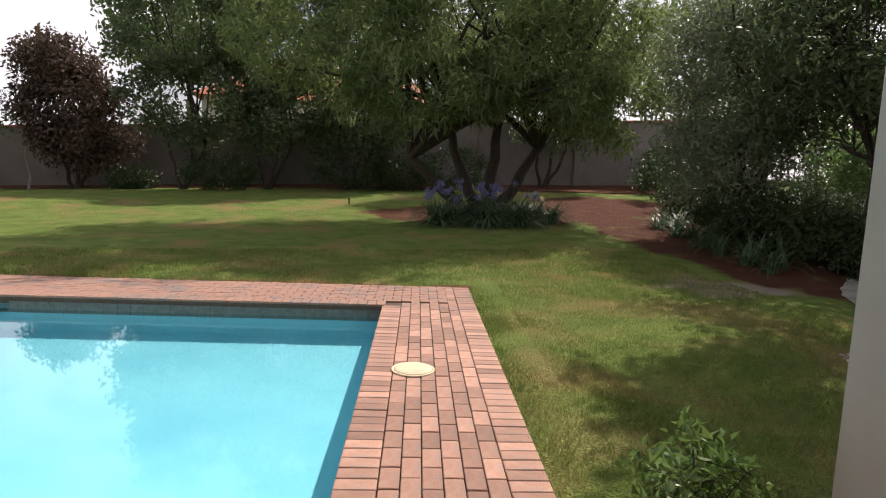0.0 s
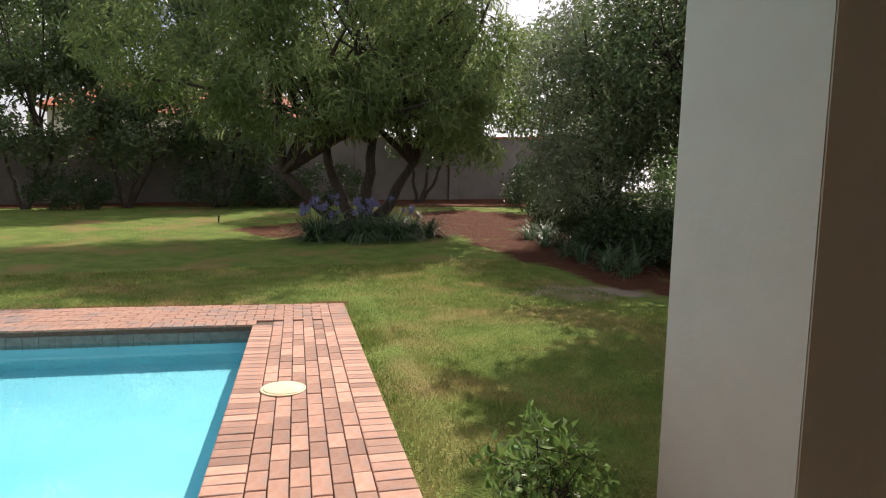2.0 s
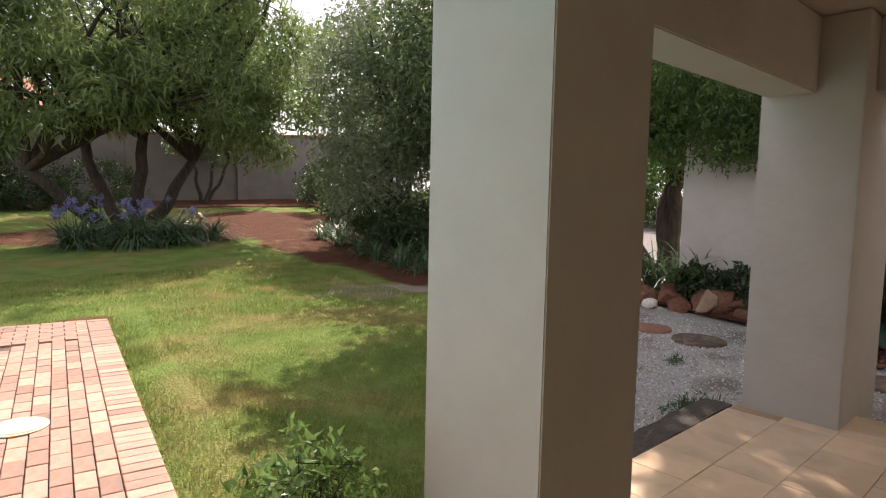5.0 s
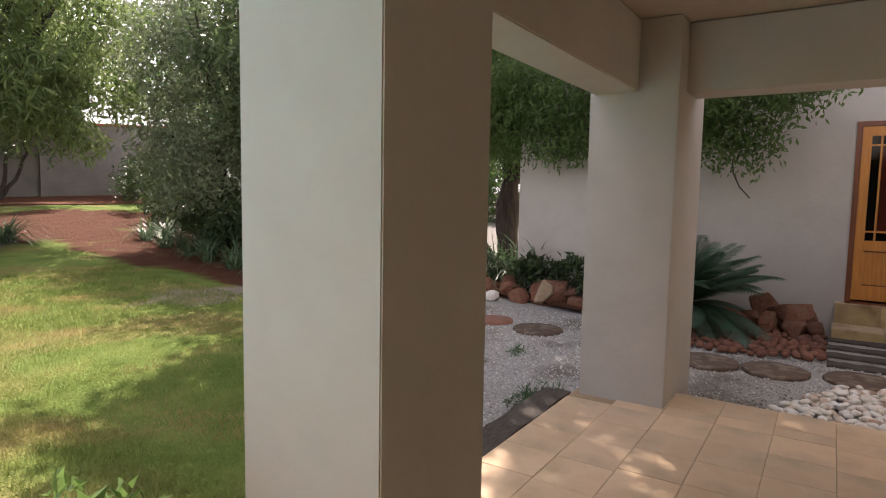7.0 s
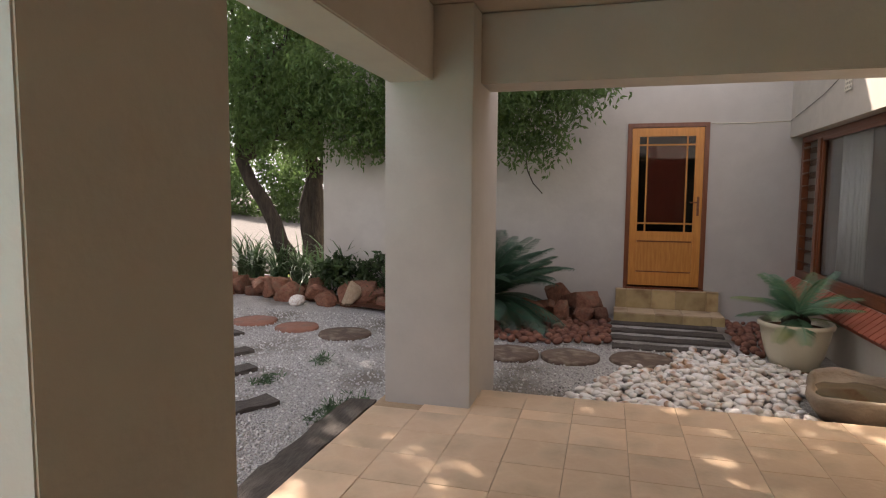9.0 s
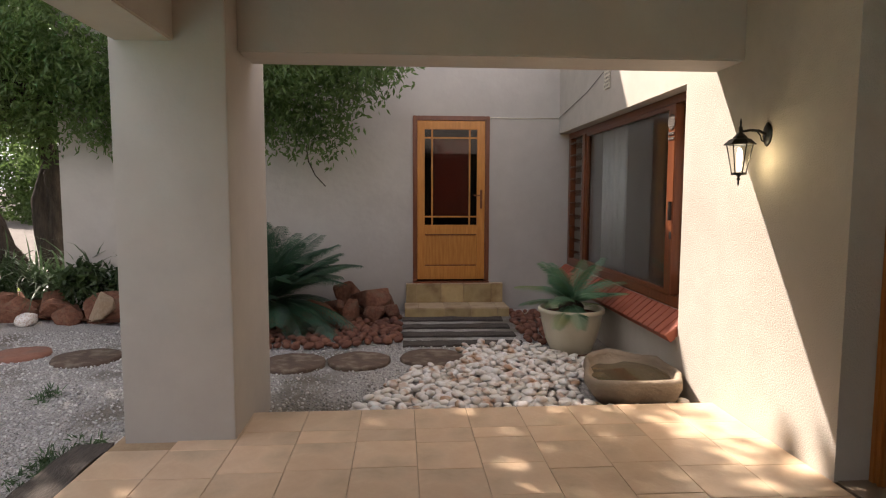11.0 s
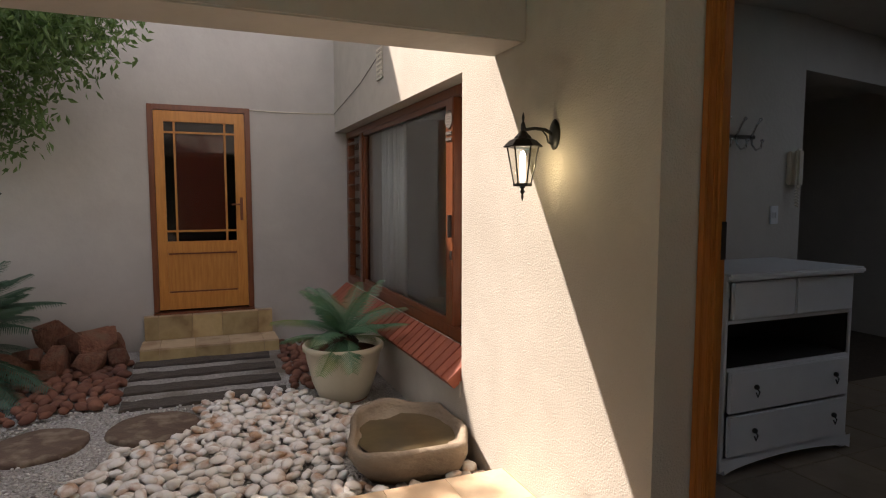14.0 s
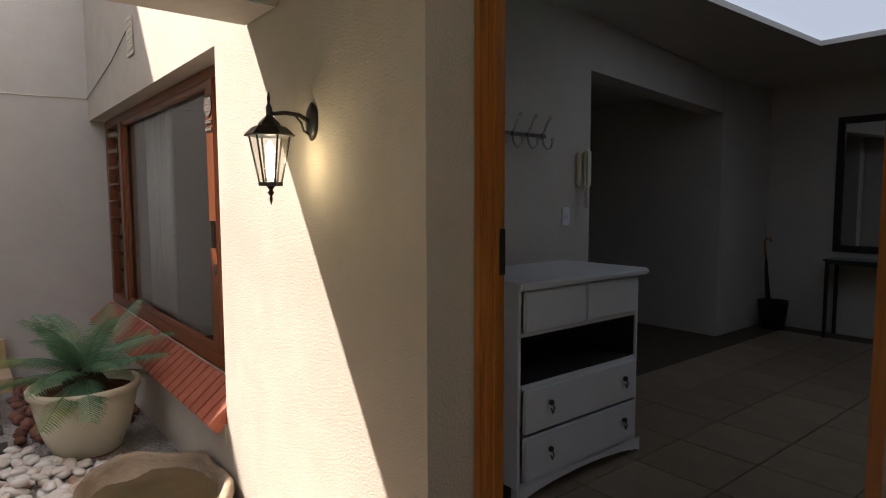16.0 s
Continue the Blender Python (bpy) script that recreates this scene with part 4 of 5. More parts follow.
bmesh.ops.translate(bm, vec=(0, LY, 0), verts=bm.verts)
meshob("bulb", bm, M_BULB, lamp, True)
bl = new("lantern_light", bpy.data.lights.new("lantern_light", "POINT"))
bl.data.energy, bl.data.color, bl.data.shadow_soft_size = 0.45, (1.0, 0.85, 0.45), 0.02
bl.location = (4.69 - 0.02, -1.81 + 0.125, 1.545)

# ---- hall behind the front doorway ----
HX, HY, NX = 5.75, -7.95, 5.30
jamb = struct(empty("door_1"), "oiled hardwood front door frame standing open", "door frame")
boxes("frame", [(3.955, 4.038, -2.03, -1.98, 0, 2.299), (2.99, 3.07, -2.13, -2.022, 0, 2.299), (3.07, 3.955, -2.13, -2.022, 2.2, 2.299)], M_JAMB, jamb, 0.008)
boxes("bead", [(3.965, 3.98, -1.982, -1.970, 0, 2.2), (3.998, 4.03, -1.982, -1.972, 0, 2.2)], M_JAMB, jamb, 0.004)
boxes("strike_plate", [(3.951, 3.954, -2.022, -2.002, 1.20, 1.33)], M_IRON, jamb)
leaf = empty("front_door", 3.06, -2.14, 0)
tagged(leaf, "dark hardwood front door swung open inside", "door")
boxes("leaf", [(-0.03, 0.012, -0.9, -0.01, 0.01, 2.18)], M_REDWOOD, leaf, 0.004)
boxes("panel", [(0.012, 0.02, -0.78, -0.5, 0.2, 0.9), (0.012, 0.02, -0.4, -0.12, 0.2, 0.9), (0.012, 0.02, -0.78, -0.5, 1.05, 2.05), (0.012, 0.02, -0.4, -0.12, 1.05, 2.05)], M_REDWOOD, leaf, 0.004)
boxes("handle", [(0.02, 0.026, -0.87, -0.83, 0.95, 1.15), (0.026, 0.06, -0.855, -0.845, 1.05, 1.06), (0.055, 0.065, -0.855, -0.74, 1.048, 1.062)], M_CHROME, leaf)
hall = struct(empty("wall_hall"), "pale painted hall walls with an open passage", "wall")
boxes("wall", [(NX, HX + 0.2, -4.15, -2.02, -0.1, 2.7), (HX, HX + 0.2, HY, -6.85, -0.1, 2.7)], M_INNER, hall)
box("header", 0, 0.2, -2.72, 0, 2.265, 2.615, M_INNER, hall, 0, pose(NX + 0.004, -4.153, 0, 0, 0, 9.4))
boxes("end_wall", [(0.8, HX + 0.2, HY - 0.2, HY, -0.1, 2.7)], M_INNER, hall)
boxes("side_wall", [(0.6, 0.8, HY - 0.2, -2.02, -0.1, 2.7)], M_INNER, hall)
boxes("passage", [(HX + 0.2, 9.0, -4.36, -4.2, -0.1, 2.7), (HX + 0.2, 9.0, -7.0, -6.85, -0.1, 2.7), (9.0, 9.2, -7.0, -4.2, -0.1, 2.7), (HX + 0.2, 9.0, -6.85, -4.36, 2.5, 2.7)], M_INNER, hall)
boxes("inner_reveal", [(4.042, 4.10, -2.05, -2.022, 0, 2.3)], M_WHITE, hall)
SX0, SX1, SY0, SY1 = 2.4, 4.68, -6.25, -4.0
struct(boxes("ceiling_hall", [(0.8, HX, HY, SY0, 2.62, 2.71), (0.8, HX, SY1, -2.02, 2.62, 2.71), (0.8, SX0, SY0, SY1, 2.62, 2.71), (SX1, HX, SY0, SY1, 2.62, 2.71)], M_INNER), "white painted hall ceiling with a skylight", "ceiling")
struct(box("skylight", SX0 + 0.003, SX1 - 0.003, SY0 + 0.003, SY1 - 0.003, 2.66, 2.68, M_SKYLIGHT), "frosted bluish skylight pane in the ceiling", "skylight")
struct(box("roof_house", 0.6, 9.45, -8.2, -2.03, 2.72, 2.9, M_PLASTER), "flat house roof slab", "roof")
hall_floor = struct(box("floor_hall", 0.6, 9.2, HY, -1.812, -0.3, -0.008, M_JOINT), "brown stone hall floor bed", "floor")
struct(boxes("wall_room", [(HX + 0.21, 9.16, -4.195, -4.05, -0.1, 2.7), (9.16, 9.3, -4.2, -2.3, -0.1, 2.7)], M_INNER), "dim room walls behind the window", "wall")

dresser = empty("chest_of_drawers", 4.62, -2.79, 0)
tagged(dresser, "white painted chest of drawers missing one drawer", "dresser")
DW, DD = 0.95, 0.55
boxes("body", [(0.02, DD, -0.02, 0, 0.05, 1.0), (0.02, DD, -DW, -DW + 0.02, 0.05, 1.0), (DD - 0.02, DD, -DW + 0.02, -0.02, 0.05, 1.0), (0.02, DD - 0.02, -DW + 0.02, -0.02, 0.055, 0.075),
               (0.02, DD - 0.02, -DW + 0.02, -0.02, 0.525, 0.545), (0.02, DD - 0.02, -DW + 0.02, -0.02, 0.775, 0.795)], M_WHITE, dresser, 0.003)
box("top", -0.03, DD + 0.01, -DW - 0.03, 0.03, 1.0, 1.035, M_WHITE, dresser, 0.010)
for z0, z1, spl in ((0.085, 0.30, 0), (0.315, 0.53, 0), (0.80, 0.99, 1)):
    parts = [(-DW + 0.03, -0.03)] if not spl else [(-DW + 0.03, -DW / 2 - 0.004), (-DW / 2 + 0.004, -0.03)]
    for y0, y1 in parts:
        d = box("drawer", 0.0, 0.024, y0, y1, z0, z1, M_WHITE, dresser, 0.006)
        if not spl:
            for y in (-0.20, -DW + 0.15):
                bm = bmesh.new()
                bmesh.ops.create_uvsphere(bm, u_segments=10, v_segments=8, radius=0.014, matrix=pose(-0.012, y, (z0 + z1) / 2 + 0.02))
                add_tube(bm, [(-0.012, y, (z0 + z1) / 2 + 0.015), (-0.02, y - 0.012, (z0 + z1) / 2 - 0.005), (-0.02, y, (z0 + z1) / 2 - 0.03), (-0.02, y + 0.012, (z0 + z1) / 2 - 0.005)], 0.004, 0.004, 5)
                meshob("handle", bm, M_IRON, dresser, True)
bm = bmesh.new()
n = 24
for i in range(n):
    f0, f1 = i / n, (i + 1) / n
    z0, z1 = 0.005 + 0.05 * math.sin(math.pi * f0) ** 0.6, 0.005 + 0.05 * math.sin(math.pi * f1) ** 0.6
    bm.faces.new([bm.verts.new(p) for p in ((-0.008, -DW * f0, z0), (-0.008, -DW * f1, z1), (-0.008, -DW * f1, 0.082), (-0.008, -DW * f0, 0.082))])
    bm.faces.new([bm.verts.new(p) for p in ((0.018, -DW * f0, z0), (0.018, -DW * f1, z1), (0.018, -DW * f1, 0.082), (0.018, -DW * f0, 0.082))])
    bm.faces.new([bm.verts.new(p) for p in ((-0.008, -DW * f0, z0), (-0.008, -DW * f1, z1), (0.018, -DW * f1, z1), (0.018, -DW * f0, z0))])
bmesh.ops.remove_doubles(bm, verts=bm.verts[:], dist=0.0005)
meshob("plinth", bm, M_WHITE, dresser)
# Near-black sheets paint the shade inside the missing drawer's gap.
boxes("drawer_gap_shade", [(DD - 0.03, DD - 0.022, -DW + 0.022, -0.022, 0.547, 0.773), (0.03, DD - 0.03, -0.03, -0.022, 0.547, 0.773), (0.03, DD - 0.03, -DW + 0.022, -DW + 0.03, 0.547, 0.773), (0.03, DD - 0.03, -DW + 0.03, -0.03, 0.547, 0.553), (0.03, DD - 0.03, -DW + 0.03, -0.03, 0.767, 0.773)], M_DARK, dresser)
for q in ((DD - 0.05, DD, -0.05, 0, 0, 0.05), (DD - 0.05, DD, -DW, -DW + 0.05, 0, 0.05), (0.02, 0.06, -0.04, 0, 0, 0.05), (0.02, 0.06, -DW, -DW + 0.04, 0, 0.05)):
    box("foot", *q, M_WHITE, dresser)

hooks = empty("coat_hooks", NX, -3.40, 1.80)
tagged(hooks, "chrome row of triple coat hooks on wall", "coat hooks")
boxes("rail", [(-0.012, -0.001, -0.30, 0.30, -0.012, 0.012)], M_CHROME, hooks, 0.003)
for k in range(5):
    y = -0.26 + 0.13 * k
    bm = bmesh.new()
    add_tube(bm, [(-0.012, y, 0.0), (-0.03, y, 0.03), (-0.05, y, 0.07), (-0.075, y, 0.10)], 0.007, 0.006, 7)
    add_tube(bm, [(-0.012, y, 0.0), (-0.02, y, -0.05), (-0.05, y, -0.085), (-0.085, y, -0.075), (-0.095, y, -0.035)], 0.007, 0.006, 7)
    for p in ((-0.078, y, 0.104), (-0.096, y, -0.03)):
        bmesh.ops.create_uvsphere(bm, u_segments=8, v_segments=6, radius=0.012, matrix=Matrix.Translation(p))
    meshob("hook", bm, M_CHROME, hooks, True)
phone = empty("door_phone", NX, -4.05, 1.61)
tagged(phone, "cream wall intercom handset with coiled cord", "intercom")
boxes("base", [(-0.035, -0.001, -0.05, 0.05, -0.11, 0.11)], M_CREAM, phone, 0.008)
boxes("handset", [(-0.075, -0.04, -0.03, 0.03, -0.125, 0.125)], M_CREAM, phone, 0.014)
bm = bmesh.new()
add_tube(bm, [(-0.05 + 0.012 * math.cos(i * 1.1), 0.012 * math.sin(i * 1.1), -0.12 - 0.0035 * i) for i in range(40)], 0.004, 0.004, 5)
meshob("cord", bm, M_CREAM, phone, True)
sw = empty("light_switch", NX, -3.90, 1.30)
tagged(sw, "white double light switch plate on wall", "switch")
boxes("plate", [(-0.012, -0.001, -0.037, 0.037, -0.06, 0.06)], M_WHITE, sw, 0.004)
boxes("rocker", [(-0.018, -0.012, -0.02, -0.002, -0.02, 0.02), (-0.018, -0.012, 0.002, 0.02, -0.02, 0.02)], M_WHITE, sw, 0.002)

bucket = empty("umbrella_bin", 5.55, -7.70, 0)
tagged(bucket, "black round umbrella bin on the hall floor", "bin")
meshob("body", lathe_bm([(0.12, 0.0), (0.15, 0.29), (0.157, 0.30), (0.145, 0.30), (0.11, 0.02)], 24), M_IRON, bucket, True)
umb = empty("umbrella", 5.57, -7.70, 0.02)
tagged(umb, "closed umbrella with curved cane handle in bin", "umbrella")
bm = bmesh.new()
add_tube(bm, [(0.0, 0, 0), (0.04, 0, 0.35), (0.06, 0.0, 0.55), (0.07, 0, 0.72)], 0.032, 0.014, 9)
meshob("canopy", bm, M_DARK, umb, True)
bm = bmesh.new()
add_tube(bm, [(0.07, 0, 0.70), (0.085, 0, 0.86), (0.09, 0, 0.92), (0.07, 0, 0.96), (0.035, 0, 0.955), (0.02, 0, 0.92)], 0.012, 0.011, 8)
meshob("handle", bm, M_JAMB, umb, True)
mir = empty("wall_mirror", 4.66, HY, 1.545)
tagged(mir, "rectangular dark-framed mirror on the hall wall", "mirror")
boxes("frame", [(-0.42, -0.35, 0, 0.03, -0.69, 0.69), (0.35, 0.42, 0, 0.03, -0.69, 0.69), (-0.35, 0.35, 0, 0.03, 0.62, 0.69), (-0.35, 0.35, 0, 0.03, -0.69, -0.62)], M_IRON, mir, 0.006)
box("glass", -0.35, 0.35, 0.004, 0.01, -0.62, 0.62, M_MIRROR, mir)
tab = empty("console_table", 4.53, -7.75, 0)
tagged(tab, "slim dark metal console table with glass top", "table")
for q in ((-0.5, -0.47, -0.15, -0.12, 0, 0.78), (0.47, 0.5, -0.15, -0.12, 0, 0.78), (-0.5, -0.47, 0.12, 0.15, 0, 0.78), (0.47, 0.5, 0.12, 0.15, 0, 0.78)):
    box("leg", *q, M_IRON, tab)
boxes("rail", [(-0.47, 0.47, 0.12, 0.15, 0.75, 0.78), (-0.47, 0.47, -0.15, -0.12, 0.75, 0.78)], M_IRON, tab)
box("top", -0.52, 0.52, -0.17, 0.17, 0.782, 0.80, M_TEAL, tab, 0.004)

# ---- boundary wall ----
def wall_line(x):
    return 27.2 - 0.16 * x, 3.25 + 0.048 * x


bw = struct(empty("wall_garden"), "grey-brown plastered boundary wall with coping", "wall")
bm = bmesh.new()
bc = bmesh.new()
for i in range(10):
    x0, x1 = -22 + 4.2 * i, -22 + 4.2 * (i + 1)
    for b, w, h0, h1 in ((bm, 0.12, -1.0, 0.0), (bc, 0.17, 0.004, 0.09)):
        q = []
        for x in (x0, x1):
            y, t = wall_line(x)
            q += [b.verts.new((x, y - w, t - 3.6 if h0 < 0 else t + h0)), b.verts.new((x, y + w, t - 3.6 if h0 < 0 else t + h0)),
                  b.verts.new((x, y + w, t + h1)), b.verts.new((x, y - w, t + h1))]
        for k in range(4):
            b.faces.new((q[k], q[(k + 1) % 4], q[4 + (k + 1) % 4], q[4 + k]))
        b.faces.new(q[:4])
        b.faces.new(q[4:])
    y, t = wall_line(x0)
    add_box(bm, x0 - 0.22, x0 + 0.22, y - 0.2, y - 0.11, t - 3.4, t - 0.02)
meshob("plaster", bm, M_GREYWALL, bw)
meshob("coping", bc, M_ROOF, bw)
struct(box("wall_garden_return", 19.5, 19.8, 24.2, 60, -0.5, 4.0, M_GREYWALL), "plastered boundary wall running off beside the drive", "wall")
struct(box("wall_west_garden", -22.3, -22.0, -10, 30.6, -0.5, 2.6, M_GREYWALL), "plastered boundary wall on the far garden side", "wall")

# neighbouring house
nh = empty("neighbour_house", 1.5, 44, 1.0)
tagged(nh, "white neighbouring house with red tiled roof", "house")
box("wall", -8, 8, -4, 4, 0, 4.6, M_RENDER, nh)
bm = bmesh.new()
q = [bm.verts.new(p) for p in ((-8.6, -4.6, 4.6), (8.6, -4.6, 4.6), (8.6, 4.6, 4.6), (-8.6, 4.6, 4.6), (-4, 0, 7.4), (4, 0, 7.4))]
for f in ((0, 1, 5, 4), (1, 2, 5), (2, 3, 4, 5), (3, 0, 4), (3, 2, 1, 0)):
    bm.faces.new([q[k] for k in f])
meshob("roof", bm, M_ROOF, nh)
for x in (-6, -2, 2, 6):
    w = box("window", x - 0.7, x + 0.7, -4.06, -4.002, 2.4, 3.8, M_DARK, nh)
    boxes("frame", [(x - 0.76, x - 0.7, -4.08, -4.003, 2.34, 3.86), (x + 0.7, x + 0.76, -4.08, -4.003, 2.34, 3.86), (x - 0.7, x + 0.7, -4.08, -4.003, 3.8, 3.86), (x - 0.7, x + 0.7, -4.08, -4.003, 2.34, 2.4)], M_WHITE, nh)


# ---- trees ----
def shell(ells, rng):
    out = []
    for cx, cy, cz, rx, ry, rz, n in ells:
        for _ in range(n):
            d = Vector((rng.gauss(0, 1), rng.gauss(0, 1), rng.gauss(0, 1))).normalized() * rng.uniform(0.45, 1.0) ** 0.6
            k = 1 + 0.22 * noise.noise(d * 2.2 + Vector((cx, cy, cz)))
            out.append((cx + rx * d.x * k, cy + ry * d.y * k, cz + rz * d.z * k))
    return out


def tree(base, stems, ells, leaf, label, seed, bark=M_BARK, per=26, spread=0.45, length=0.16, width=0.035, droop=0.5, r=0.16, limbs=14, name="tree", category="tree"):
    """stems: (lean x, lean y, height) of each trunk from the base; limbs go on to the leaf clumps."""
    rng = random.Random(seed)
    t = empty(name, *base)
    rel = [(a - base[0], b - base[1], c - base[2], d, e, f, n) for a, b, c, d, e, f, n in ells]
    pts = shell(rel, rng)
    tops = []
    bm = bmesh.new()
    for lx, ly, h in stems:
        s = Vector((rng.uniform(-0.08, 0.08), rng.uniform(-0.08, 0.08), -0.2))
        add_tube(bm, bend(s, (lx, ly, h), -0.06 * h, 8, 0.05 * h ** 0.5, rng), r, r * 0.55, 9)
        tops.append(Vector((lx, ly, h)))
    meshob("trunk", bm, bark, t, True)
    bm = bmesh.new()
    for i in range(limbs):
        o = tops[i % len(tops)]
        q = Vector(rng.choice(pts))
        pth = bend(o, q, 0.05 * (q - o).length, 7, 0.10, rng)
        add_tube(bm, pth, r * 0.5, min(0.02, r * 0.2), 6)
        for _ in range(3):
            a = pth[rng.randint(2, 5)]
            b = min((Vector(rng.choice(pts)) for _ in range(12)), key=lambda w: (w - a).length)
            add_tube(bm, bend(a, b, 0.05, 5, 0.05, rng), r * 0.2, min(0.008, r * 0.12), 5)
    meshob("limbs", bm, bark, t, True)
    leaf_mesh("leaves", pts, per, spread, length, width, leaf, t, seed, droop)
    return tagged(t, label, category)


# spreading willow-leaved tree over the flower bed
gz = ground_z(4.6, 15.6)
tree((4.6, 15.6, gz), [(-2.1, -0.4, 1.5), (-0.9, 0.3, 2.2), (0.2, -0.2, 2.4), (1.5, 0.2, 1.9)],
     [(0.6, 15.4, 5.0, 2.6, 2.4, 2.0, 85), (4.4, 15.6, 5.6, 3.2, 2.8, 2.3, 130), (7.2, 15.8, 4.9, 2.2, 2.3, 1.9, 70), (2.6, 14.2, 3.5, 1.9, 1.3, 0.9, 48),
      (6.8, 14.2, 3.3, 1.5, 1.2, 1.0, 42), (4.6, 14.0, 3.7, 1.5, 1.0, 0.8, 34), (2.0, 16, 7.6, 3.2, 2.6, 1.8, 75), (6.0, 16, 7.8, 3.2, 2.6, 1.8, 75)],
     M_LEAF_A, "spreading garden tree with fine drooping green leaves", 31, per=80, spread=0.5, length=0.27, width=0.05, droop=0.9, r=0.2, limbs=26)
# dark broad-leaved trees along the wall
for i, (x, y, h, rr, mt, lab) in enumerate((
        (-4.8, 25.2, 6.2, 2.6, M_LEAF_B, "dense dark broad-leaved tree beside the boundary wall"),
        (-1.6, 25.0, 5.2, 2.3, M_LEAF_B, "dense dark broad-leaved tree beside the boundary wall"),
        (-8.9, 26.2, 3.3, 1.7, M_LEAF_D, "small copper-leaved tree beside the boundary wall"),
        (-13.6, 24.6, 4.2, 2.2, M_LEAF_A, "leafy green tree in the garden corner"),
        (1.6, 24.6, 5.6, 2.0, M_LEAF_B, "slender dark tree against the boundary wall"),
        (9.6, 24.2, 6.0, 2.4, M_LEAF_B, "dark tree against the boundary wall"))):
    g0 = ground_z(x, y)
    tree((x, y, g0), [(-0.5, -0.1, 2.0), (0.5, 0, 2.2), (0.9, -0.2, 1.7)] if i != 3 else [(0, 0, 2.2)],
         [(x, y, g0 + h, rr, rr * 0.9, h * 0.42, 110), (x + 0.5, y - 0.3, g0 + h * 0.55, rr * 1.05, rr * 0.8, h * 0.28, 70), (x - 0.4, y, g0 + h * 1.42, rr * 0.75, rr * 0.7, h * 0.3, 70)],
         mt, lab, 40 + i, per=56, spread=0.55, length=0.2, width=0.10, droop=0.3, r=0.085 if i != 3 else 0.14, limbs=12)
tree((-10.4, 25.8, ground_z(-10.4, 25.8)), [(0.1, 0, 2.6)], [(-10.4, 25.8, 3.4, 0.8, 0.7, 0.9, 40)], M_LEAF_C, "pale slender sapling by the wall", 60, M_PALEBARK, 20, 0.3, 0.14, 0.05, r=0.06, limbs=5)
# tall background trees beyond the wall
for i, (x, y, h, rr) in enumerate(((-6, 33, 8.5, 3.8), (3.0, 50, 10, 5), (13, 33, 8, 4.5), (8, 31, 9.5, 3.5), (20, 30, 8, 4.5), (-20, 33, 5, 3.2))):
    tree((x, y, 0.8), [(0.2, 0, 4.5)], [(x, y, h, rr, rr, h * 0.36, 230)], M_LEAF_B if i % 2 else M_LEAF_E, "tall leafy tree beyond the boundary wall", 70 + i, per=26, spread=0.9, length=0.32, width=0.16, r=0.2, limbs=8)
# silver-leaved tree and dark thicket at the garden edge
tree((10.0, 12.4, ground_z(10, 12.4)), [(-0.4, -0.2, 2.0), (0.5, 0.1, 2.2)],
     [(9.3, 12.2, 3.6, 1.9, 1.8, 2.0, 190), (10.6, 12.6, 5.2, 2.3, 2.2, 2.0, 170), (9.0, 11.9, 2.0, 1.5, 1.4, 1.2, 90)],
     M_LEAF_C, "dense silver-green tree at the lawn edge", 81, per=52, spread=0.5, length=0.14, width=0.05, r=0.11, limbs=16)
tree((10.6, 9.6, ground_z(10.6, 9.6)), [(-0.5, -0.3, 2.0), (0.6, 0.1, 2.3), (0.2, -0.6, 1.5)],
     [(9.9, 9.4, 4.6, 2.5, 2.3, 1.9, 240), (12.4, 10.6, 4.8, 2.4, 2.4, 2.0, 160), (9.5, 10.3, 3.1, 1.4, 1.2, 0.9, 60)],
     M_LEAF_B, "dark multi-stemmed tree beside the driveway", 82, per=44, spread=0.5, length=0.15, width=0.065, r=0.11, limbs=20)
for i, (x, y, w, h) in enumerate(((10.5, 14.8, 1.3, 1.0), (9.9, 12.4, 1.2, 0.9), (9.4, 11.0, 1.0, 0.75), (9.6, 9.8, 1.0, 0.7), (9.9, 8.8, 0.8, 0.6), (12.5, 19.5, 1.4, 1.2), (14.5, 22.4, 1.5, 1.3), (12.6, 12.6, 1.1, 0.6), (13.2, 14.8, 1.2, 0.8), (12.0, 16.8, 1.4, 1.4), (11.2, 11.4, 0.8, 0.6), (1.5, 24.0, 1.6, 1.2), (5.6, 23.6, 1.5, 1.1), (3.6, 23.9, 1.2, 0.9), (-3.2, 24.6, 1.5, 0.9), (-6.6, 25.4, 0.8, 0.5))):
    g0 = ground_z(x, y)
    tree((x, y, g0), [(0.1, 0.1, 0.4), (-0.1, 0.05, 0.35)], [(x, y, g0 + h * 0.75, w, w * 0.8, h * 0.75, 80)], M_COVERT, "dark leafy garden shrub in soil bed", 90 + i, per=38, spread=0.32, length=0.14, width=0.05, r=0.03, limbs=6, name="shrub", category="shrub")
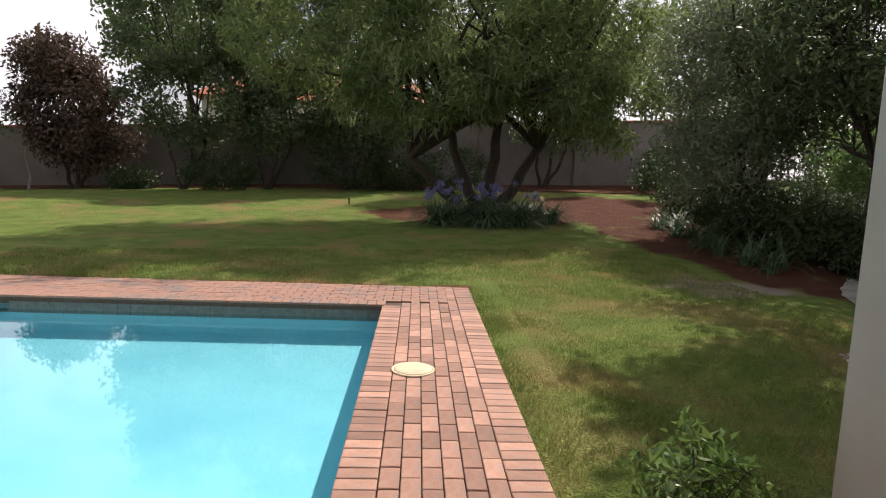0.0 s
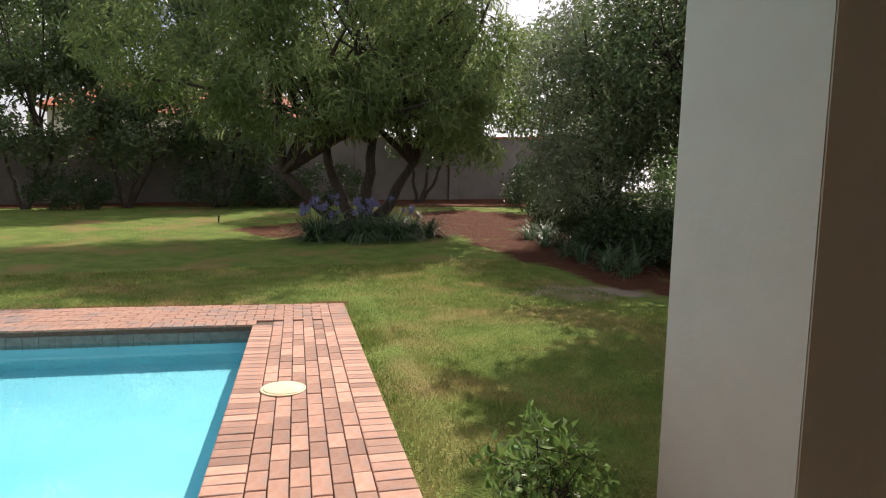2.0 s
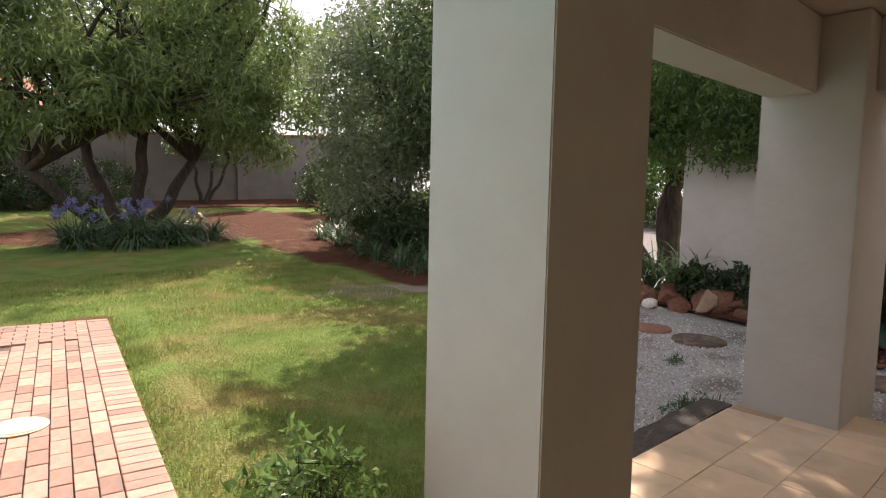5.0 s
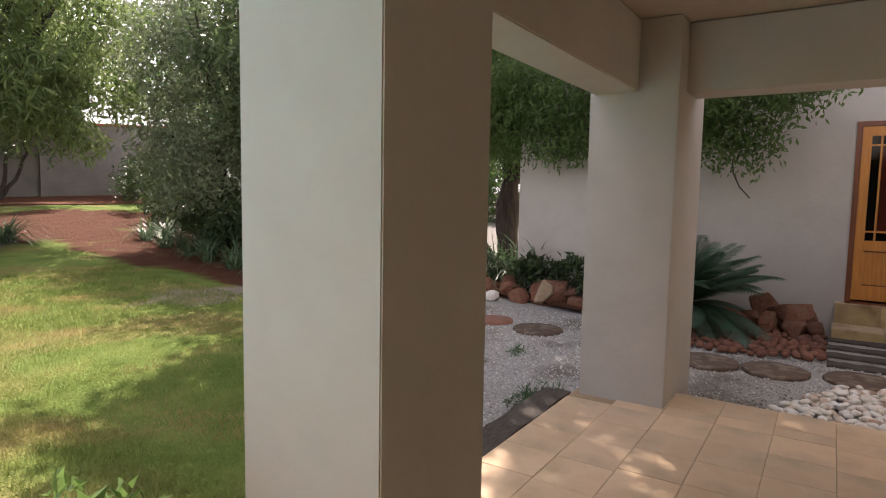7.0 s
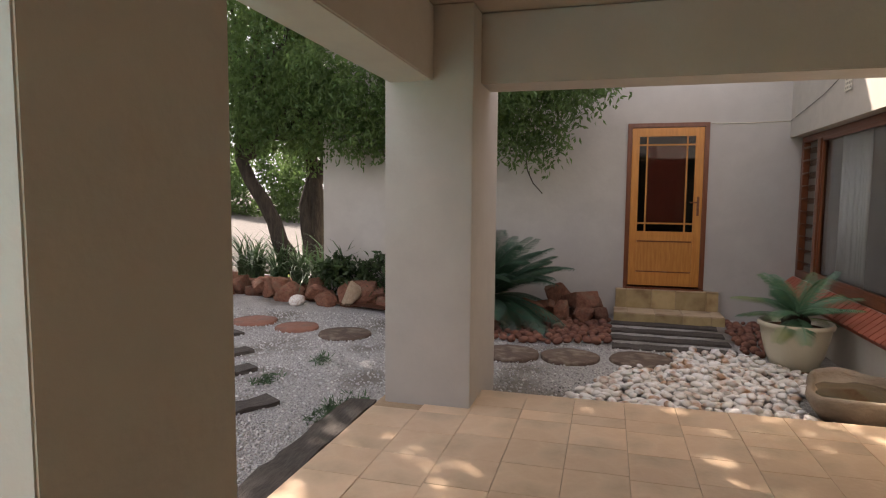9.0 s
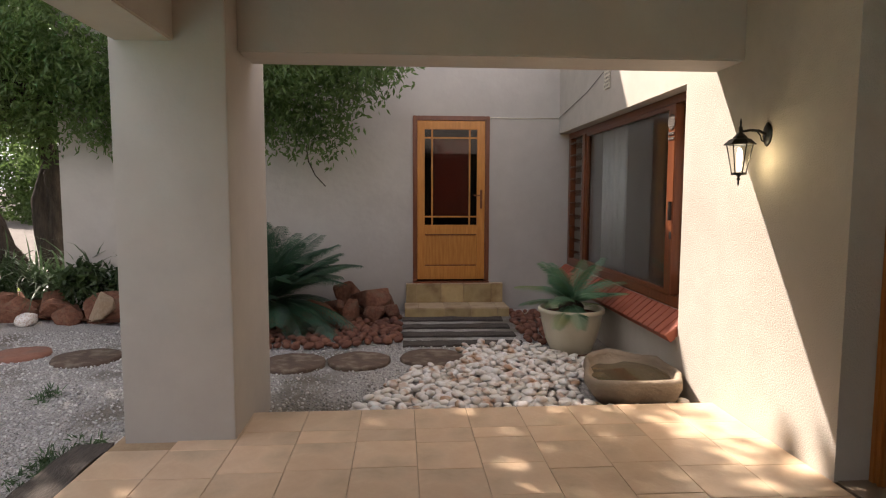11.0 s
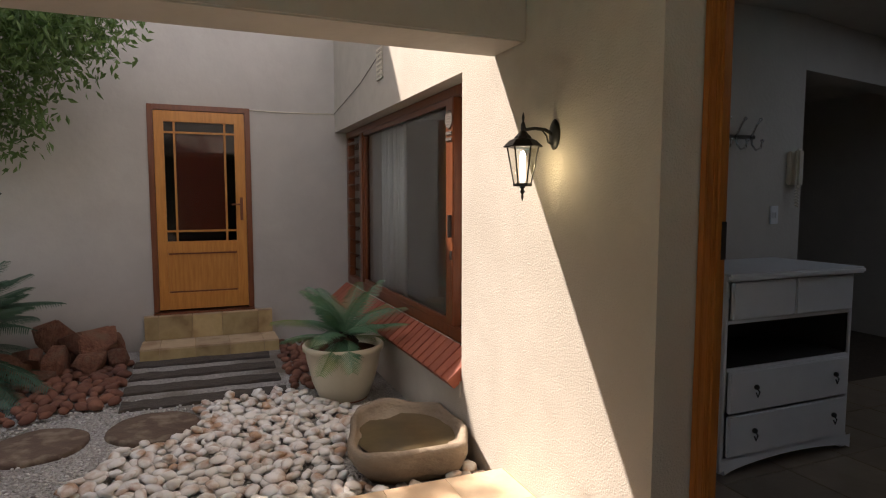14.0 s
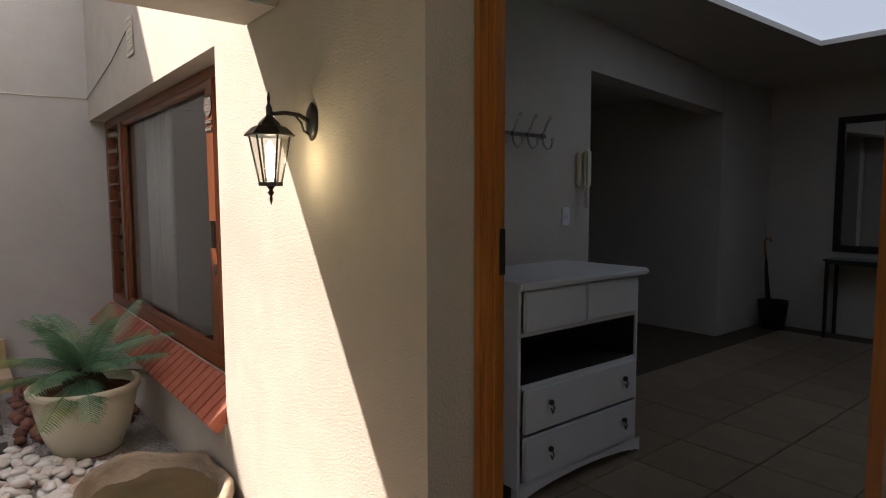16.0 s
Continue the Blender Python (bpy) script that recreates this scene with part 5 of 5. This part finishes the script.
# courtyard tree with a low bough reaching over the cycad
tree((10.2, 5.2, 0.0), [(0.15, -0.25, 2.5), (-0.5, 0.95, 2.0), (0.25, 0.1, 2.6)],
     [(9.5, 5.2, 3.3, 1.4, 1.5, 1.3, 150), (8.9, 3.6, 3.4, 1.2, 1.3, 1.0, 110), (8.2, 1.6, 2.85, 0.7, 0.9, 0.5, 75), (8.2, 0.8, 2.75, 0.5, 0.5, 0.35, 26), (8.25, 1.35, 2.25, 0.35, 0.5, 0.35, 26),
      (9.6, 5.6, 5.0, 2.2, 2.2, 1.4, 160), (8.4, 3.4, 5.0, 1.3, 1.8, 0.9, 60), (10.4, 7.6, 4.4, 1.8, 1.6, 1.3, 100), (9.3, 4.8, 2.85, 0.9, 1.25, 0.85, 150), (9.0, 3.6, 2.6, 0.6, 0.8, 0.6, 50)],
     M_LEAF_E, "courtyard tree with glossy leaves and leaning trunks", 83, per=84, spread=0.36, length=0.085, width=0.032, droop=0.9, r=0.17, limbs=22)
# Crown set above the view on purpose, to shade porch tiles and near lawn.
tree((10.6, 8.2, 0.0), [(-0.6, -0.6, 4.2), (0.3, -0.2, 4.4)], [(8.0, 5.2, 7.2, 2.9, 2.6, 1.2, 125), (8.5, 7.9, 7.1, 2.1, 1.6, 0.7, 90)],
     M_LEAF_B, "tall dark tree, crown added out of view to cast shade", 85, per=60, spread=0.5, length=0.22, width=0.10, r=0.15, limbs=14)
cable("dead_twig", [(8.05, 1.24, 1.88), (8.05, 1.22, 1.71), (8.05, 1.15, 1.56), (8.05, 1.04, 1.44)], 0.007, "thin bare twig hanging from the bough", M_BARK)
tree((12.2, 10.2, ground_z(12.2, 10.2)), [(0.1, 0, 2.6)], [(12.2, 10.6, 4.6, 2.0, 2.0, 1.5, 90)], M_LEAF_E, "green tree beside the pale driveway", 84, per=40, spread=0.4, length=0.14, width=0.05, r=0.13, limbs=8)
for i, (x, y) in enumerate(((24, 12), (24.5, 15), (24, 18), (23, 21), (24, 9), (24.2, 24))):
    tree((x, y, 0), [(0, 0, 0.8)], [(x, y, 2.0, 1.5, 2.0, 2.1, 140)], M_LEAF_E, "tall bright green hedge across the driveway", 110 + i, per=40, spread=0.5, length=0.2, width=0.09, r=0.05, limbs=5, name="hedge", category="hedge")
for i, (x, y) in enumerate(((30, 14), (31, 22), (30, 30))):
    tree((x, y, 0), [(0, 0, 3)], [(x, y, 6, 4, 4, 3.2, 160)], M_LEAF_E, "tall leafy tree across the driveway", 120 + i, per=26, spread=0.9, length=0.3, width=0.15, r=0.2, limbs=6)


# ---- strap-leaved plants ----
def strap_clump(x, y, z, n, length, seed, flowers=0, name="agapanthus", label="agapanthus clump with violet flower heads", upright=0.9):
    g = random.Random(seed)
    t = empty(name, x, y, z)
    bm = bmesh.new()
    for i in range(n):
        az, e = g.uniform(0, 6.28), g.uniform(upright - 0.45, upright + 0.5)
        p = Vector((g.uniform(-0.10, 0.10), g.uniform(-0.10, 0.10), -0.02))
        d = Vector((math.cos(az), math.sin(az), 0))
        s = Vector((-math.sin(az), math.cos(az), 0)) * g.uniform(0.011, 0.018)
        L, prev, c = length * g.uniform(0.7, 1.2), None, g.uniform(1.2, 2.4)
        for k in range(6):
            w = s * (1 - (k / 5) ** 2.5)
            row = (bm.verts.new(p - w), bm.verts.new(p + w))
            if prev:
                bm.faces.new((prev[0], prev[1], row[1], row[0]))
            prev = row
            p = p + (d * math.cos(e) + Vector((0, 0, math.sin(e)))) * L / 5
            e -= c / 5
    tagged(meshob("leaves", bm, M_STRAP, t), kind="stuff")
    for _ in range(flowers):
        a, b = Vector((g.uniform(-0.15, 0.15), g.uniform(-0.15, 0.15), 0)), Vector((g.uniform(-0.35, 0.35), g.uniform(-0.35, 0.35), g.uniform(0.62, 0.98)))
        bm = bmesh.new()
        add_tube(bm, bend(a, b, 0.02, 4), 0.008, 0.006, 5)
        meshob("stem", bm, M_STRAP, t)
        leaf_mesh("flower_head", [b], 40, 0.075, 0.055, 0.03, M_FLOWER, t, g.randint(1, 9999), 0)
    return tagged(t, label, "plant", name + " clumps")


for i in range(34):
    a, rr = R.uniform(0, 6.28), R.uniform(0.2, 1.0) ** 0.6
    x, y = 4.35 + 1.75 * rr * math.cos(a), 14.6 + 0.8 * rr * math.sin(a)
    strap_clump(x, y, ground_z(x, y) + 0.01, 70, 1.0, 300 + i, 2 if x < 4.6 else (1 if i % 3 == 0 else 0))
for i in range(20):
    x, y = 7.9 + R.uniform(-0.35, 0.4) + 0.12 * i * 0.5, 8.9 + 0.3 * i
    strap_clump(x, y, ground_z(x, y), 40, 0.7, 340 + i, 0, "iris", "dark strap-leaved iris clump at the bed edge", 1.15)
for i, (x, y) in enumerate(((9.5, 4.6), (9.8, 5.5), (9.3, 4.2), (10.2, 6.4), (10.5, 7.2), (9.9, 6.0), (9.6, 5.0), (11.4, 8.6), (10.9, 7.7))):
    strap_clump(x, y, 0.02, 80, 1.0, 380 + i, 0, "iris", "dark strap-leaved iris clump at the bed edge", 1.2)

for i, (x, y, w, h) in enumerate(((8.95, 3.95, 0.30, 0.42), (8.9, 3.3, 0.32, 0.5), (8.85, 2.7, 0.28, 0.4), (8.9, 2.2, 0.28, 0.42))):
    tree((x, y, -0.09), [(0.05, 0.05, 0.25), (-0.05, 0.02, 0.22)], [(x, y, h * 0.6, w, w, h * 0.6, 26)], M_COVERT, "dark leafy shrub behind the garden rocks", 150 + i, per=22, spread=0.14, length=0.12, width=0.05, r=0.012, limbs=6, name="shrub", category="shrub")

# small leafy shrub by the pillar
tree((1.28, 1.74, -0.16), [(0.02, -0.03, 0.45), (-0.10, 0.02, 0.4), (0.12, 0.03, 0.45), (0.0, 0.08, 0.5)],
     [(1.28, 1.72, 0.44, 0.20, 0.18, 0.24, 26), (1.17, 1.68, 0.57, 0.12, 0.10, 0.15, 8), (1.44, 1.74, 0.49, 0.12, 0.10, 0.16, 8), (1.28, 1.72, 0.15, 0.2, 0.18, 0.2, 14)], M_LEAF_G, "small upright leafy shrub beside the pillar", 130,
     per=17, spread=0.065, length=0.05, width=0.024, droop=-0.9, r=0.007, limbs=20, name="shrub", category="shrub")

# sprinkler head and drain channel
sp = empty("sprinkler", 1.21, 18.7, ground_z(1.21, 18.7))
tagged(sp, "small black lawn sprinkler standing in grass", "sprinkler")
meshob("post", lathe_bm([(0.02, 0), (0.02, 0.14), (0.035, 0.15), (0.03, 0.2), (0.01, 0.21)], 10), M_IRON, sp)

# ---- parked car on the drive ----
car = empty("car", 18.0, 23.5, ground_z(16, 23) + 0.05, 40)
tagged(car, "white parked car behind the trees", "car")
bm = bmesh.new()
prof = [(-2.1, 0.35), (-2.15, 0.8), (-1.9, 0.95), (-1.2, 1.0), (-0.5, 1.45), (0.9, 1.5), (1.7, 1.05), (2.1, 0.95), (2.15, 0.4)]
rows = [[bm.verts.new((x, s * (0.85 if z < 1.1 else 0.68), z)) for x, z in prof] for s in (-1, 1)]
for k in range(len(prof) - 1):
    bm.faces.new((rows[0][k], rows[0][k + 1], rows[1][k + 1], rows[1][k]))
bm.faces.new(rows[0])
bm.faces.new(rows[1][::-1])
bm.faces.new((rows[0][0], rows[1][0], rows[1][-1], rows[0][-1]))
meshob("body", bm, M_CARPAINT, car, bevel=0.04)
for s in (-1, 1):
    boxes("side_window", [(-0.5, 0.25, s * 0.77 - 0.03, s * 0.77 + 0.03, 1.08, 1.38), (0.32, 1.1, s * 0.77 - 0.03, s * 0.77 + 0.03, 1.08, 1.38)], M_DARK, car)
    for x in (-1.35, 1.35):
        bm = bmesh.new()
        bmesh.ops.create_cone(bm, cap_ends=True, segments=20, radius1=0.33, radius2=0.33, depth=0.2, matrix=pose(x, s * 0.8, 0.33, 90, 0, 0))
        meshob("wheel", bm, M_TYRE, car)


# ---- grass blades on the near lawn ----
def grass(name, x0, x1, y0, y1, n, h, seed):
    g = np.random.default_rng(seed)
    x, y = g.uniform(x0, x1, n), g.uniform(y0, y1, n)
    inv = PM.inverted()
    qx = inv[0][0] * x + inv[0][1] * y + inv[0][3]
    qy = inv[1][0] * x + inv[1][1] * y + inv[1][3]
    keep = ~((qx < 1.115) & (qy < 1.19)) & ~((y < 2.1) & (x > 1.5)) & (y > 1.35) & (x + (y - 5) * 0.3 < 5.2 + (y - 2) * 0.35)
    x, y = x[keep], y[keep]
    n = len(x)
    z = np.array([ground_z(a, b) for a, b in zip(x, y)])
    z = np.where((qx[keep] < 1.5) & (qy[keep] < 1.6), z - 0.02, z)
    a = g.uniform(0, 6.28, n)
    hh = h * g.uniform(0.5, 1.3, n)
    w = 0.0035 + 0.0006 * np.maximum(y - 3, 0)
    lean = g.normal(0, 0.6, (n, 2)) * hh[:, None]
    p = np.stack([x, y, z - 0.015], 1)
    s = np.stack([np.cos(a) * w, np.sin(a) * w, 0 * a], 1)
    tip = p + np.stack([lean[:, 0], lean[:, 1], hh + 0.015], 1)
    v = np.stack([p - s, p + s, tip], 1).reshape(-1, 3)
    me = bpy.data.meshes.new(name)
    me.from_pydata(v.tolist(), [], np.arange(3 * n).reshape(-1, 3).tolist())
    me.materials.append(M_BLADE)
    ob = new(name, me)
    return tagged(ob, "short mown grass blades of the lawn", "grass", kind="stuff")


grass("grass_near", 0.9, 6.5, 1.4, 6.5, 90000, 0.030, 1)
grass("grass_middle", -4.5, 8.5, 6.5, 11, 90000, 0.035, 2)

# ---- pieces of the floors, shared meshes ----
def piece_mesh(name, sx, sy, sz, material, bevel):
    bm = bmesh.new()
    add_box(bm, -sx / 2, sx / 2, -sy / 2, sy / 2, -sz, 0)
    top = [e for e in bm.edges if all(v.co.z > -1e-6 for v in e.verts)]
    bmesh.ops.bevel(bm, geom=top, offset=bevel, segments=1, affect="EDGES")
    me = bpy.data.meshes.new(name)
    bm.to_mesh(me)
    bm.free()
    me.materials.append(material)
    return me


def piece(name, me, parent, m):
    ob = new(name, me)
    ob.parent = parent
    ob.matrix_world = m
    return ob


# brick paving round the pool
paving = struct(box("pavement", 0.0, 1.10, -7.0, 1.17, -0.30, -0.125, M_JOINT, None, 0, PM), "red clay brick paving round the pool", "paving")
box("bed", -6.5, 0.0, 0.0, 1.17, -0.30, -0.125, M_JOINT, paving, 0, PM)
brick_me = piece_mesh("brick", 0.2135, 0.1035, 0.055, M_BRICK, 0.004)
rest = []


def lay(u, v, turn):
    rest.append((u, v, turn))


for k in range(64):
    v = 1.12 - 0.11 * k
    if v < 0.0:
        lay(0.109, v, 0)
    lay(0.99, v, 0)
for c in range(6):
    for k in range(34):
        v = 0.02 + (0.11 if c % 2 else 0) - 0.2225 * k + (0.0 if c % 2 else 0.0)
        lay(0.275 + 0.11 * c, v, 1)
for k in range(56):
    lay(0.20 - 0.11 * k + 0.0, 0.109, 1) if k > 1 else None
for r_ in range(9):
    for k in range(28):
        u = 0.88 - 0.2225 * k - (0.11 if r_ % 2 else 0)
        lay(u - 0.11, 0.27 + 0.108 * r_, 0)
half_me = piece_mesh("brick_half", 0.1035, 0.1035, 0.055, M_BRICK, 0.004)
for r_ in range(1, 9, 2):
    piece("brick", half_me, paving, PM @ pose(0.825, 0.27 + 0.108 * r_, -0.101))
rest.sort(key=lambda q: (pool_pt(q[0], q[1]) - Vector((0.6, 2.6, 0))).length)
bv, bf = [], []
for i, (u, v, turn) in enumerate(rest):
    p = pool_pt(u, v)
    tilt = R.uniform(-0.6, 0.6)
    m = PM @ pose(u, v, -0.10 + R.uniform(-0.003, 0.002), tilt, R.uniform(-0.6, 0.6), 90 * turn + R.uniform(-0.7, 0.7))
    if (p - Vector((0.893, 4.693, 0))).length < 0.12:
        continue
    if i < 300:
        piece("brick", brick_me, paving, m)
    else:
        n = len(bv)
        bv += [m @ w.co for w in brick_me.vertices]
        bf += [[n + j for j in f.vertices] for f in brick_me.polygons]
me = bpy.data.meshes.new("far_bricks")
me.from_pydata(bv, [], bf)
me.materials.append(M_BRICK)
ob = new("far_bricks", me)
ob.parent = paving
tagged(ob, kind="stuff")

# sandstone tiles of the porch
tile_me = piece_mesh("tile", 0.323, 0.322, 0.02, M_TILE, 0.0015)
porch = bpy.data.objects["porch_base"]
for j in range(11):
    y = -1.635 + 0.325 * j
    slip = R.uniform(0.10, 0.29)
    for i in range(25):
        x = 4.97 - slip - 0.326 * i if i else 4.97
        if x < -2.9:
            continue
        if y > 1.2 and x < 2.25 or y > 1.0 and 1.4 < x < 2.25 or y > 1.0 and x > 4.6 and y > 1.3:
            continue
        piece("tile", tile_me, porch, pose(x, y, R.uniform(-0.0008, 0.0008), R.uniform(-0.1, 0.1), R.uniform(-0.1, 0.1), R.choice((0, 90, 180, 270))))
    if y < 1.3:
        cut_me = piece_mesh("tile_cut", slip - 0.003, 0.322, 0.02, M_TILE, 0.0015)
        piece("tile", cut_me, porch, pose(4.97 - 0.163 - slip / 2, y, 0))
# stone tiles of the hall floor
hall_me = piece_mesh("tile_hall", 0.44, 0.44, 0.02, M_INFLOOR, 0.003)
for i in range(11):
    for j in range(13):
        x, y = 1.2 + 0.447 * i, -2.05 - 0.447 * j
        if x < HX - 0.1:
            piece("tile", hall_me, hall_floor, pose(x, y, R.uniform(-0.001, 0.001), 0, 0, 0))
